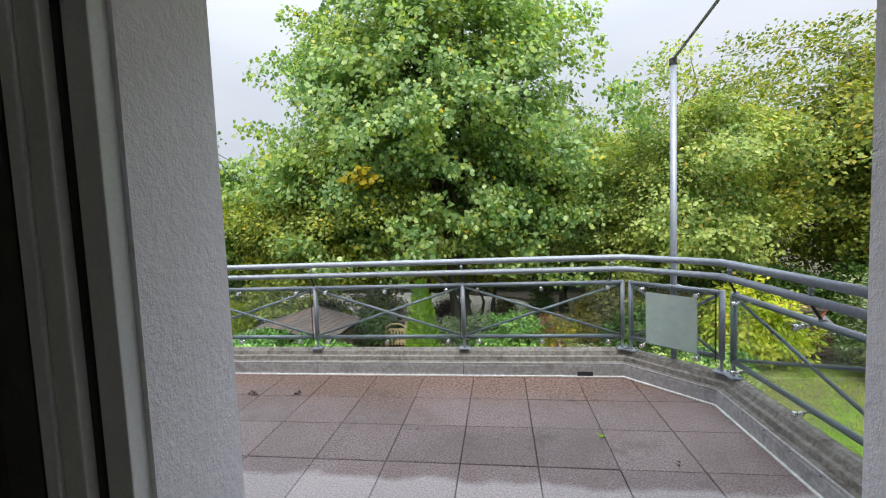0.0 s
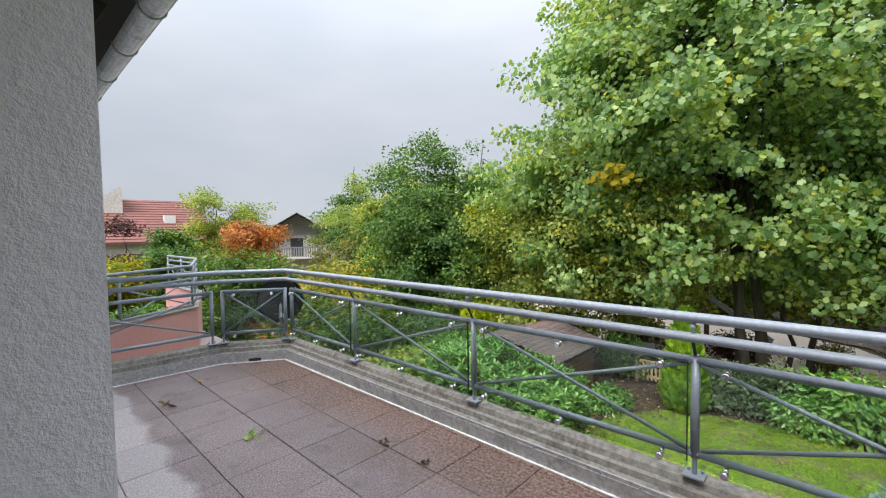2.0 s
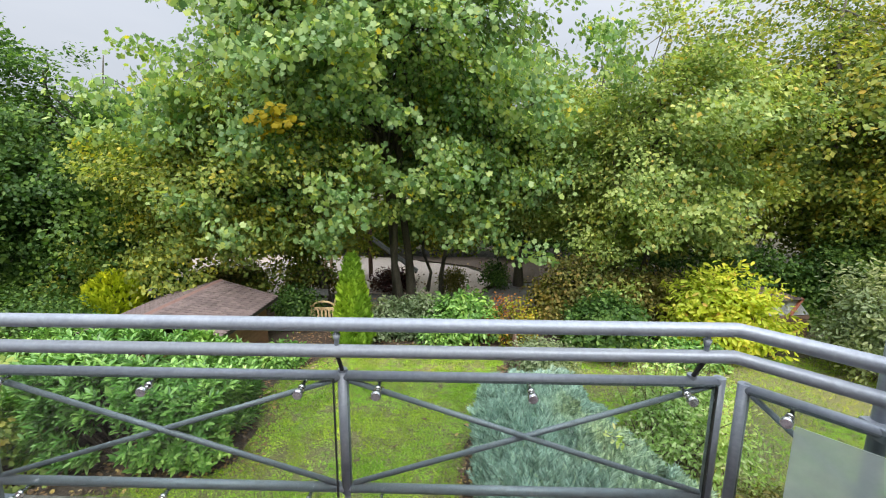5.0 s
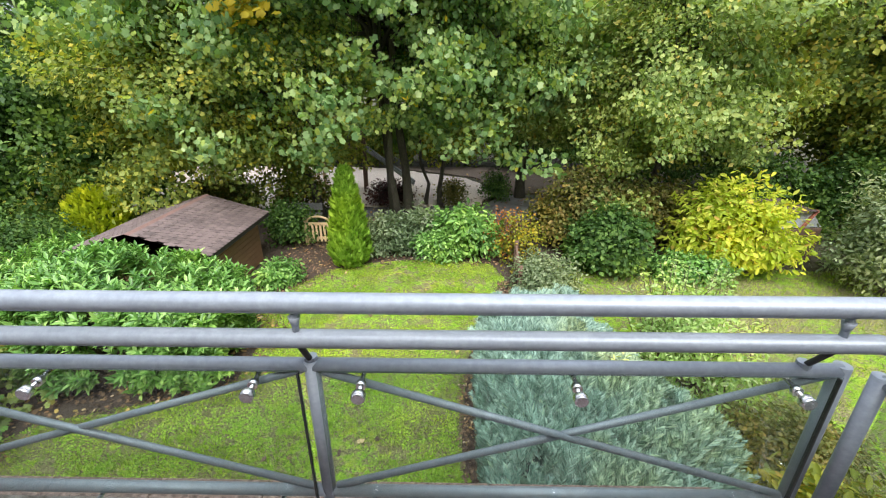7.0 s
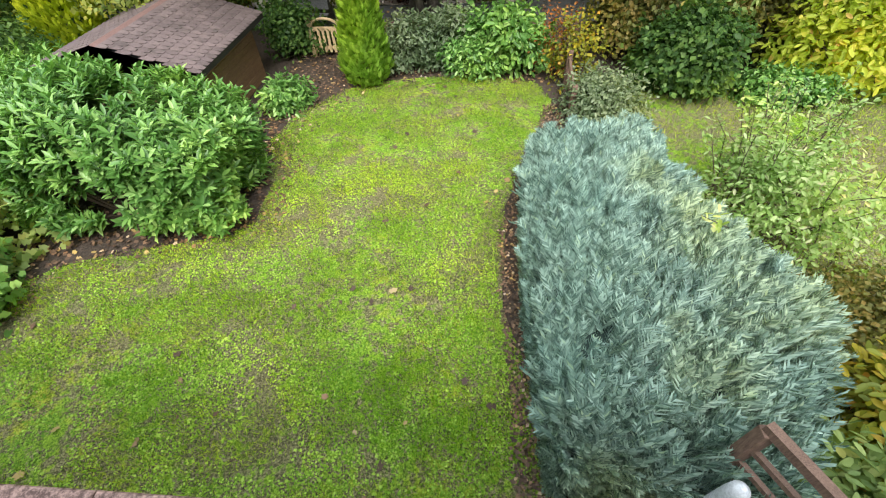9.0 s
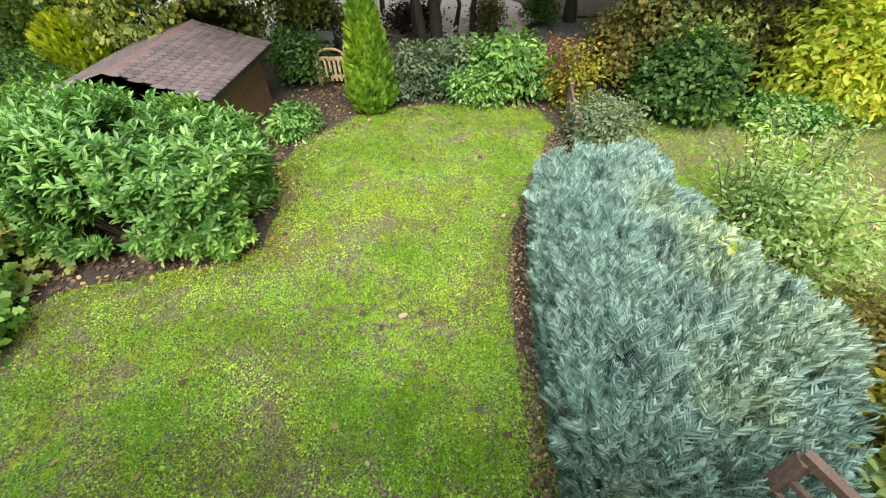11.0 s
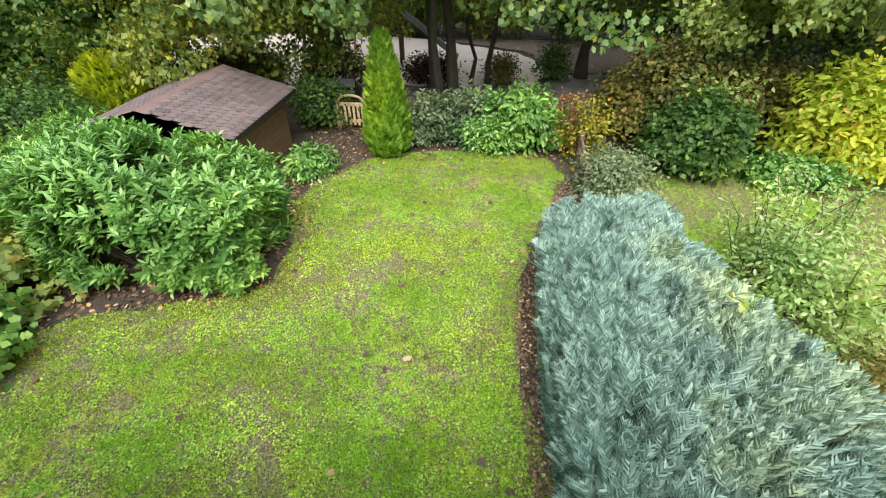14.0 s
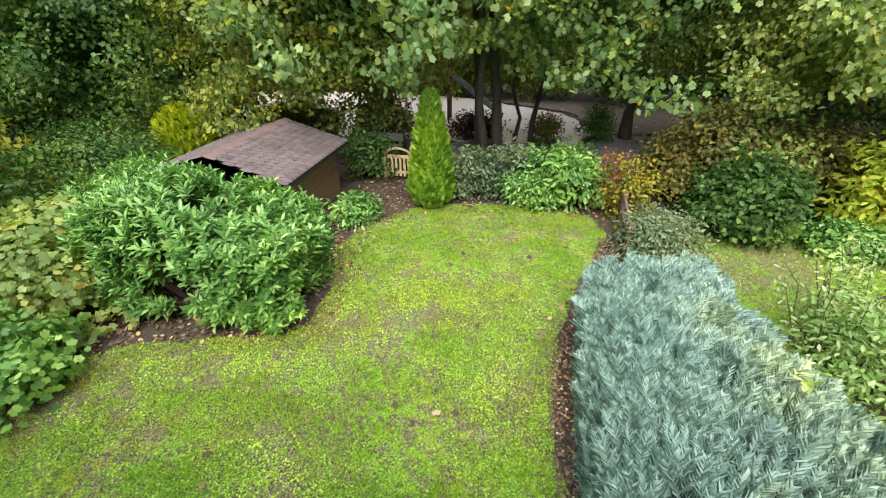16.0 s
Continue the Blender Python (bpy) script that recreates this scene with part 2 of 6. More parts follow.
def terrace_slab():
    """Exposed-aggregate slabs: rain-wet and rusty towards the parapet, dry and pale in the lee of the eaves."""
    m, n, l, b = shader("exposed_aggregate_slab")
    grain = noise_node(n, l, 75, 4, 0.8)
    speck = noise_node(n, l, 42, 5, 0.8)
    cloudy = noise_node(n, l, 1.7, 5, 0.6)
    rnd = n.new("ShaderNodeObjectInfo").outputs["Random"]
    dry = ramp(n, l, grain, [(0.4, (0.37, 0.325, 0.325)), (0.6, (0.58, 0.53, 0.535))])
    wet = ramp(n, l, grain, [(0.4, (0.125, 0.09, 0.088)), (0.6, (0.39, 0.31, 0.31))])
    wet = mix(n, l, ramp(n, l, cloudy, [(0.4, (0, 0, 0)), (0.68, (0.6, 0.6, 0.6))]), wet, ramp(n, l, speck, [(0.35, (0.12, 0.082, 0.074)), (0.7, (0.23, 0.172, 0.158))]))
    rust = ramp(n, l, speck, [(0.42, (0.07, 0.034, 0.025)), (0.6, (0.36, 0.24, 0.20))])
    sep = n.new("ShaderNodeSeparateXYZ")
    l.new(n.new("ShaderNodeNewGeometry").outputs["Position"], sep.inputs["Vector"])

    def line(edge, wobble, width, freq):
        w = noise_node(n, l, freq, 3)
        a = n.new("ShaderNodeMath")
        a.operation = "MULTIPLY_ADD"
        l.new(w, a.inputs[0])
        a.inputs[1].default_value = wobble
        l.new(sep.outputs["Y"], a.inputs[2])
        r = n.new("ShaderNodeMapRange")
        r.inputs["From Min"].default_value, r.inputs["From Max"].default_value = edge + wobble / 2 - width, edge + wobble / 2 + width
        l.new(a.outputs["Value"], r.inputs["Value"])
        return r.outputs["Result"]

    col = mix(n, l, line(0.55, 1.3, 0.25, 1.1), wet, rust)
    blot = noise_node(n, l, 2.6, 5, 0.7)
    col = mix(n, l, ramp(n, l, blot, [(0.55, (0, 0, 0)), (0.72, (0.65, 0.65, 0.65))]), col, (0.075, 0.06, 0.055))
    wetness = line(-0.62, 0.35, 0.03, 1.6)
    col = mix(n, l, wetness, dry, col)
    col = mix(n, l, 1.0, col, ramp(n, l, rnd, [(0, (0.88, 0.88, 0.88)), (1, (1.1, 1.08, 1.07))]), "MULTIPLY")
    l.new(col, b.inputs["Base Color"])
    rr = n.new("ShaderNodeMapRange")
    rr.inputs["To Min"].default_value, rr.inputs["To Max"].default_value = 0.85, 0.42
    l.new(wetness, rr.inputs["Value"])
    l.new(rr.outputs["Result"], b.inputs["Roughness"])
    bump(n, l, b, grain, 0.5, 0.004)
    return m


M["slab"] = terrace_slab()


def garden_ground():
    """Mossy lawn with worn and clovery patches on dark soil; the woodland floor beyond."""
    m, n, l, b = shader("garden_ground")
    fine = noise_node(n, l, 48, 6, 0.85)
    mid = noise_node(n, l, 7.0, 6, 0.75)
    big = noise_node(n, l, 1.1, 5, 0.65)
    wide = noise_node(n, l, 0.55, 4, 0.6)
    green = ramp(n, l, fine, [(0.40, (0.035, 0.085, 0.003)), (0.5, (0.17, 0.32, 0.010)), (0.60, (0.37, 0.55, 0.045))])
    moss = ramp(n, l, fine, [(0.40, (0.08, 0.10, 0.006)), (0.5, (0.31, 0.36, 0.02)), (0.61, (0.57, 0.59, 0.08))])
    bare = ramp(n, l, fine, [(0.40, (0.025, 0.02, 0.012)), (0.5, (0.14, 0.12, 0.055)), (0.62, (0.42, 0.37, 0.21))])
    col = mix(n, l, ramp(n, l, big, [(0.48, (0, 0, 0)), (0.60, (1, 1, 1))]), green, moss)
    worn = n.new("ShaderNodeMath")
    worn.operation = "MULTIPLY_ADD"
    l.new(wide, worn.inputs[0])
    worn.inputs[1].default_value = 0.55
    l.new(mid, worn.inputs[2])
    col = mix(n, l, ramp(n, l, worn.outputs["Value"], [(0.69, (0, 0, 0)), (0.77, (0.92, 0.92, 0.92))]), col, bare)
    l.new(col, b.inputs["Base Color"])
    b.inputs["Roughness"].default_value = 0.95
    bump(n, l, b, fine, 0.8, 0.03)
    return m


M["lawn"] = garden_ground()
M["wood_floor"] = surface("dark_woodland_floor", (0.035, 0.034, 0.018), (0.085, 0.075, 0.04), 0.4, 9, 0.95, 0, 1.0, 0.06)

M["maple_leaf"] = leaves("maple_leaves", [(0.0, (0.12, 0.22, 0.085)), (0.45, (0.25, 0.38, 0.15)), (0.8, (0.39, 0.51, 0.22)), (0.98, (0.40, 0.48, 0.10)), (1.0, (0.6, 0.46, 0.03))], 0.42, 0.45, 0.35)
M["yellow_leaf"] = leaves("yellow_maple_leaves", [(0.0, (0.5, 0.36, 0.02)), (1.0, (0.68, 0.52, 0.06))])
M["lime_leaf"] = leaves("lime_tree_leaves", [(0.0, (0.13, 0.20, 0.05)), (0.5, (0.26, 0.33, 0.085)), (0.85, (0.40, 0.43, 0.10)), (1.0, (0.48, 0.42, 0.05))])
M["beech_leaf"] = leaves("dark_hornbeam_leaves", [(0.0, (0.04, 0.09, 0.024)), (0.6, (0.085, 0.17, 0.04)), (1.0, (0.19, 0.30, 0.075))])
M["light_leaf"] = leaves("light_hazel_leaves", [(0.0, (0.17, 0.25, 0.075)), (0.6, (0.31, 0.40, 0.13)), (0.92, (0.44, 0.50, 0.17)), (1.0, (0.46, 0.34, 0.07))])
M["autumn_leaf"] = leaves("yellow_green_autumn_leaves", [(0.0, (0.14, 0.18, 0.03)), (0.5, (0.26, 0.28, 0.035)), (0.85, (0.42, 0.36, 0.035)), (1.0, (0.48, 0.27, 0.06))])
M["right_leaf"] = leaves("yellowing_hornbeam_leaves", [(0.0, (0.08, 0.13, 0.03)), (0.5, (0.19, 0.25, 0.05)), (0.85, (0.35, 0.37, 0.075)), (1.0, (0.40, 0.30, 0.04))])
M["sumac_leaf"] = leaves("bright_yellow_green_leaves", [(0.0, (0.30, 0.40, 0.04)), (0.5, (0.48, 0.54, 0.06)), (0.93, (0.62, 0.60, 0.10)), (1.0, (0.65, 0.40, 0.12))], 0.5, 0.5)
M["laurel_leaf"] = leaves("glossy_laurel_leaves", [(0.0, (0.07, 0.17, 0.035)), (0.5, (0.16, 0.33, 0.075)), (0.85, (0.29, 0.49, 0.13)), (1.0, (0.40, 0.60, 0.20))], 0.35, 0.3, 0.4)
M["cypress"] = leaves("blue_green_cypress_sprays", [(0.0, (0.08, 0.145, 0.115)), (0.5, (0.23, 0.34, 0.285)), (0.96, (0.40, 0.54, 0.455)), (1.0, (0.38, 0.50, 0.33))], 0.6, 0.2, 0.15)
M["thuja"] = leaves("green_thuja_sprays", [(0.0, (0.15, 0.28, 0.025)), (0.5, (0.25, 0.42, 0.04)), (1.0, (0.36, 0.54, 0.07))], 0.6, 0.3)
M["gold_thuja"] = leaves("golden_thuja_sprays", [(0.0, (0.24, 0.32, 0.012)), (0.5, (0.40, 0.48, 0.02)), (1.0, (0.54, 0.58, 0.03))], 0.6, 0.3)
M["brown_bush"] = leaves("brownish_green_leaves", [(0.0, (0.09, 0.11, 0.03)), (0.5, (0.17, 0.18, 0.05)), (1.0, (0.30, 0.23, 0.08))])
M["grey_leaf"] = leaves("grey_green_leaves", [(0.0, (0.12, 0.17, 0.085)), (0.5, (0.22, 0.28, 0.15)), (1.0, (0.36, 0.41, 0.26))])
M["pale_leaf"] = leaves("pale_apple_leaves", [(0.0, (0.19, 0.31, 0.07)), (0.5, (0.33, 0.47, 0.14)), (0.9, (0.48, 0.58, 0.26)), (1.0, (0.58, 0.56, 0.34))])
M["orange_leaf"] = leaves("orange_red_leaves", [(0.0, (0.30, 0.09, 0.03)), (0.5, (0.46, 0.16, 0.05)), (1.0, (0.55, 0.28, 0.08))])
M["purple_leaf"] = leaves("dark_purple_leaves", [(0.0, (0.04, 0.02, 0.025)), (1.0, (0.12, 0.05, 0.06))])
M["grass"] = leaves("lawn_grass_blades", [(0.0, (0.06, 0.13, 0.004)), (0.5, (0.24, 0.41, 0.013)), (1.0, (0.53, 0.66, 0.06))], 0.6, 0.3)
M["lush"] = leaves("lush_grass_blades", [(0.0, (0.13, 0.30, 0.008)), (0.5, (0.24, 0.48, 0.014)), (1.0, (0.38, 0.64, 0.05))], 0.6, 0.45)
M["clover"] = leaves("clover_leaves", [(0.0, (0.11, 0.24, 0.012)), (0.6, (0.29, 0.48, 0.045)), (1.0, (0.46, 0.64, 0.11))], 0.6, 0.25)
M["litter"] = leaves("fallen_leaves", [(0.0, (0.07, 0.05, 0.038)), (0.5, (0.17, 0.11, 0.075)), (0.86, (0.33, 0.20, 0.12)), (0.95, (0.5, 0.36, 0.12)), (1.0, (0.62, 0.48, 0.40))], 0.7, 0.1)


# ---- helpers of this scene ----
TUBES = {"top_rail", "bottom_rail", "post", "brace", "upper_tube", "lower_tube", "stub", "strut", "upright", "arm", "tube", "downpipe", "stud", "mast", "rail"}


def part(name, bm, material, parent=None, label="", smooth=False):
    """One mesh object out of a bmesh, under a thing or a part."""
    me = bpy.data.meshes.new(name)
    bmesh.ops.recalc_face_normals(bm, faces=bm.faces)
    bm.to_mesh(me)
    bm.free()
    me.materials.append(material)
    if smooth or name in TUBES:
        me.polygons.foreach_set("use_smooth", [len(p.vertices) == 4 for p in me.polygons])
    ob = new(name, me)
    if parent:
        ob.parent = parent
    if label:
        ob["label"] = label
    return ob


def thing(name, label, category, at=(0, 0, 0), group="", turn=0):
    ob = new(name)
    ob.empty_display_size = 0.1
    ob.matrix_basis = pose(*at, 0, 0, turn)
    return tagged(ob, label, category, group)


def box(bm, x0, x1, y0, y1, z0, z1, bevel=0.0):
    r = bmesh.ops.create_cube(bm, size=1, matrix=Matrix.LocRotScale(((x0 + x1) / 2, (y0 + y1) / 2, (z0 + z1) / 2), None, (abs(x1 - x0), abs(y1 - y0), abs(z1 - z0))))
    if bevel:
        es = {e for v in r["verts"] for e in v.link_edges}
        bmesh.ops.bevel(bm, geom=list(es), offset=bevel, segments=2, affect="EDGES", profile=0.6)
    return bm


def tube(bm, points, radii, sides=10, caps=True):
    """A tube through points, with a radius at each."""
    pts = [Vector(p) for p in points]
    if isinstance(radii, (int, float)):
        radii = [radii] * len(pts)
    rings, side = [], None
    for i, p in enumerate(pts):
        d = (pts[min(i + 1, len(pts) - 1)] - pts[max(i - 1, 0)]).normalized()
        if side is None:
            side = d.orthogonal().normalized()
        side = (side - d * side.dot(d)).normalized()
        up = d.cross(side)
        rings.append([bm.verts.new(p + (side * math.cos(a) + up * math.sin(a)) * radii[i]) for a in (2 * math.pi * k / sides for k in range(sides))])
    for a, b in zip(rings, rings[1:]):
        for k in range(sides):
            bm.faces.new((a[k], a[(k + 1) % sides], b[(k + 1) % sides], b[k]))
    if caps:
        bm.faces.new(rings[0][::-1])
        bm.faces.new(rings[-1])
    return bm


def sweep(bm, profile, path):
    """A profile of (outward offset, height) along a plan line, mitred at the corners; outward is to the left."""
    rings = []
    pts = [Vector(p) for p in path]
    for i, p in enumerate(pts):
        ds = [(b - a).normalized() for a, b in ((pts[i - 1], p) if i else (p, pts[1]), (p, pts[i + 1]) if i + 1 < len(pts) else (pts[-2], p))]
        ns = [Vector((-d.y, d.x)) for d in ds]
        m = (ns[0] + ns[1]).normalized()
        m = m / max(0.3, m.dot(ns[0]))
        rings.append([bm.verts.new((p.x + m.x * o, p.y + m.y * o, z)) for o, z in profile])
    k = len(profile)
    for a, b in zip(rings, rings[1:]):
        for j in range(k):
            bm.faces.new((a[j], a[(j + 1) % k], b[(j + 1) % k], b[j]))
    bm.faces.new(rings[0])
    bm.faces.new(rings[-1][::-1])
    return bm


def offset_path(path, o):
    pts = [Vector(p) for p in path]
    out = []
    for i, p in enumerate(pts):
        ds = [(b - a).normalized() for a, b in ((pts[i - 1], p) if i else (p, pts[1]), (p, pts[i + 1]) if i + 1 < len(pts) else (pts[-2], p))]
        ns = [Vector((-d.y, d.x)) for d in ds]
        m = (ns[0] + ns[1]).normalized()
        out.append(p + m / max(0.3, m.dot(ns[0])) * o)
    return out


# ---- the terrace ----
EDGE = [(-5.30, -1.24), (-5.22, 0.45), (-4.78, 1.11), (1.45, 1.11), (2.0, 0.50), (2.0, -1.24)]

bm = bmesh.new()
outer = offset_path(EDGE, 0.18)
top = [bm.verts.new((p.x, p.y, -0.055)) for p in outer]
low = [bm.verts.new((p.x, p.y, -0.45)) for p in outer]
bm.faces.new(top)
bm.faces.new(low[::-1])
for i in range(len(top)):
    j = (i + 1) % len(top)
    bm.faces.new((top[i], low[i], low[j], top[j]))
floor = tagged(part("terrace_floor", bm, M["concrete"]), "roof terrace floor of exposed aggregate concrete slabs, partly wet", "floor", kind="structure")

bm = bmesh.new()
sweep(bm, [(0.016, -0.05), (0.016, 0.128), (0.05, 0.138), (0.055, 0.178), (0.085, 0.186), (0.10, 0.222), (0.13, 0.241), (0.168, 0.246), (0.182, 0.225), (0.186, -0.5), (0.1, -0.5)], EDGE)
parapet = tagged(part("parapet", bm, M["concrete"]), "low weathered concrete parapet with stained moulded coping", "parapet", kind="structure")

# metal flashing plates with bolts at the foot of the parapet
flash = tagged(new("flashing"), "grey sheet metal flashing with bolts and white sealant edge", "flashing", kind="structure")
random.seed(4)
for (ax, ay), (bx, by) in zip(EDGE, EDGE[1:]):
    a, b = Vector((ax, ay)), Vector((bx, by))
    d, length = (b - a).normalized(), (b - a).length
    nrm = Vector((-d.y, d.x))
    count = max(1, round(length / 1.55))
    ang = math.degrees(math.atan2(d.y, d.x))
    for k in range(count):
        s0, s1 = length * k / count + (0.004 if k else 0), length * (k + 1) / count - 0.003
        bm = bmesh.new()
        box(bm, s0, s1, -0.004, 0.012, 0.004, 0.108, 0.003)
        box(bm, s0, s1, -0.001, 0.014, 0.108, 0.132)
        ob = part("flashing_plate", bm, M["zinc"], flash)
        ob.matrix_basis = pose(a.x, a.y, 0, 0, 0, ang)
    bm = bmesh.new()
    box(bm, 0, length, -0.022, 0.0, 0.0, 0.010, 0.003)
    part("sealant_strip", bm, M["white_line"], flash, "white sealant strip").matrix_basis = pose(a.x, a.y, 0, 0, 0, ang)
    for k in range(max(2, round(length / 0.24))):
        s = (k + 0.5) * length / max(2, round(length / 0.24))
        bm = bmesh.new()
        bmesh.ops.create_cone(bm, cap_ends=True, segments=8, radius1=0.009, radius2=0.007, depth=0.012, matrix=pose(0, -0.006, 0, 90))
        p = a + d * s
        part("bolt", bm, M["galv"], flash).matrix_basis = pose(p.x, p.y, 0.118, 0, 0, ang)

# drain slots
for x, y, ang in ((1.09, 1.11, 0), (-4.99, 0.80, 56)):
    bm = bmesh.new()
    box(bm, -0.075, 0.075, -0.012, 0.003, 0.004, 0.05, 0.004)
    tagged(part("drain_outlet", bm, M["rubber"]), "black rain outlet slot in the terrace upstand", "drain").matrix_basis = pose(x, y, 0, 0, 0, ang)


# ---- railing ----
RAIL = [tuple(p) for p in offset_path(EDGE, 0.115)]
Z0, Z1 = 0.372, 0.908


def rail_panel(a, b, posts=(True, True), pane=True, frosted_pane=False):
    """One framed panel of tubes with a diagonal cross and a pane held by steel studs."""
    a, b = Vector(a), Vector(b)
    length = (b - a).length
    t = thing("railing_panel", "galvanised steel railing panel with crossed bars and clear glass", "railing", (a.x, a.y, 0), "terrace railing panels", math.degrees(math.atan2(b.y - a.y, b.x - a.x)))
    part("top_rail", tube(bmesh.new(), [(0, 0, Z1), (length, 0, Z1)], 0.0225, 12), M["galv"], t, smooth=False)
    part("bottom_rail", tube(bmesh.new(), [(0, 0, Z0), (length, 0, Z0)], 0.021, 12), M["galv"], t)
    for k, on in enumerate(posts):
        if on:
            x = 0.0 if k == 0 else length
            part("post", tube(bmesh.new(), [(x, 0, Z0 - 0.02), (x, 0, Z1 + 0.02)], 0.0235, 12), M["galv"], t)
            bm = bmesh.new()
            box(bm, x - 0.055, x + 0.055, -0.05, 0.05, 0.244, 0.256, 0.002)
            tube(bm, [(x, 0, 0.256), (x, 0, Z0)], 0.014, 8)
            for sx in (-0.035, 0.035):
                tube(bm, [(x + sx, -0.025, 0.256), (x + sx, -0.025, 0.272)], 0.009, 6)
            part("foot_plate", bm, M["galv"], t)
    for za, zb in ((Z0 + 0.02, Z1 - 0.02), (Z1 - 0.02, Z0 + 0.02)):
        oy = 0.004 if za < zb else -0.004
        part("brace", tube(bmesh.new(), [(0.03, oy, za), (length - 0.03, oy, zb)], 0.0125, 8), M["galv"], t)
    if pane:
        bm = box(bmesh.new(), 0.025, length - 0.025, 0.034, 0.040, Z0 - 0.065, Z1 + 0.005)
        g = part("pane", bm, M["glass"], t, "clear glass pane")
        g.visible_shadow = False
        spots = (0.10, 0.5, 0.90) if length > 1 else (0.2, 0.8)
        for z in (Z0 - 0.03, Z1 - 0.036):
            for q in spots:
                bm = bmesh.new()
                tube(bm, [(q * length, 0.0, z + 0.012), (q * length, 0.085, z)], 0.0075, 8)
                tube(bm, [(q * length, 0.043, z + 0.006), (q * length, 0.060, z + 0.004)], 0.015, 12)
                tube(bm, [(q * length, 0.080, z), (q * length, 0.084, z), (q * length, 0.104, z), (q * length, 0.107, z)], [0.017, 0.0205, 0.0205, 0.017], 14)
                part("stud", bm, M["chrome"], t, "steel glass stud")
        part("gasket", box(bmesh.new(), 0.030, 0.034, 0.030, 0.044, Z0 - 0.035, Z1 + 0.0), M["rubber"], t, "dark pane edge seal")
    if frosted_pane:
        bm = box(bmesh.new(), 0.17, 0.62, 0.046, 0.050, Z0 - 0.0, Z1 - 0.06)
        part("frosted_sheet", bm, M["frosted"], t, "frosted square privacy sheet")
    return t


def along(p, q, s):
    return (p[0] + (q[0] - p[0]) * s, p[1] + (q[1] - p[1]) * s)



c = RAIL
rail_panel(along(c[5], c[4], 0.02), along(c[5], c[4], 0.965))
rail_panel(along(c[4], c[3], 0.06), along(c[4], c[3], 0.93), frosted_pane=True)
for x0, x1, ps in ((1.475, -0.095, (True, False)), (-0.095, -1.70, (True, False)), (-1.70, -3.375, (True, False)), (-3.375, -4.80, (True, True))):
    rail_panel((x0, c[3][1]), (x1, c[3][1]), ps)
rail_panel(along(c[2], c[1], 0.07), along(c[2], c[1], 0.93))
rail_panel(along(c[1], c[0], 0.04), along(c[1], c[0], 0.98), pane=False)

grip = [(p.x, p.y) for p in offset_path(EDGE, 0.042)]
hr = thing("handrail", "double galvanised steel tube handrail above the railing", "handrail")
for name, z, r in (("upper_tube", 1.163, 0.0285), ("lower_tube", 1.052, 0.0265)):
    part(name, tube(bmesh.new(), [(x, y, z) for x, y in grip], r, 14), M["galv"], hr)
stubs = [((x, grip[2][1]), (x, c[3][1])) for x in (1.36, -0.095, -1.70, -3.375, -4.70)]
stubs += [(along(grip[4], grip[5], 0.06), along(c[4], c[5], 0.05)), (along(grip[4], grip[5], 0.55), along(c[4], c[5], 0.55)), (along(grip[0], grip[1], 0.9), along(c[0], c[1], 0.93))]
for (x, y), (px, py) in stubs:
    bm = tube(bmesh.new(), [(x, y, 1.052), (x, y, 1.163)], 0.010, 8)
    tube(bm, [(x, y, 1.095), (x, y, 1.122)], [0.010, 0.017], 8)
    part("stub", bm, M["galv"], hr)
    part("strut", tube(bmesh.new(), [(px, py, Z1 + 0.015), (x, y, 1.035)], 0.009, 8), M["rubber"], hr, "dark steel strut")
    bm = tube(bmesh.new(), [(px, py, Z1 + 0.012), (px, py, Z1 + 0.032)], 0.02, 8)
    part("strut_foot", bm, M["galv"], hr)

# galvanised pole with an arm to the house, clamped to the corner panel
pole = thing("awning_pole", "slim galvanised steel pole with horizontal arm at the terrace corner", "pole")
PX, PY = 1.84, 0.93
part("upright", tube(bmesh.new(), [(PX, PY, -0.5), (PX, PY, 2.88)], 0.027, 12), M["galv"], pole)
bm = tube(bmesh.new(), [(PX, PY, 2.85), (PX, PY, 2.905)], [0.034, 0.03], 10)
part("cap", bm, M["rubber"], pole)
part("arm", tube(bmesh.new(), [(PX, PY, 2.895), (1.79, -0.1, 3.0), (1.74, -0.72, 3.07)], 0.012, 8), M["grey_metal"], pole)
bm = bmesh.new()
box(bm, PX - 0.05, PX + 0.05, PY - 0.07, PY + 0.03, Z1 - 0.03, Z1 + 0.02, 0.006)
part("clamp", bm, M["galv"], pole)

# ---- the house front ----
def wall_with_holes(name, x0, x1, y0, y1, z0, z1, holes, mat, label):
    """A wall along x, built of blocks round its openings."""
    bm = bmesh.new()
    cuts = sorted({x0, x1, *[h[0] for h in holes], *[h[1] for h in holes]})
    for a, b in zip(cuts, cuts[1:]):
        zs = [z0]
        for h in holes:
            if h[0] <= a and b <= h[1]:
                zs += [h[2], h[3]]
        zs.append(z1)
        for k in range(0, len(zs), 2):
            if zs[k + 1] - zs[k] > 0.001:
                box(bm, a, b, y0, y1, zs[k], zs[k + 1])
    bmesh.ops.remove_doubles(bm, verts=bm.verts, dist=0.0005)
    return tagged(part(name, bm, mat), label, "wall", kind="structure")


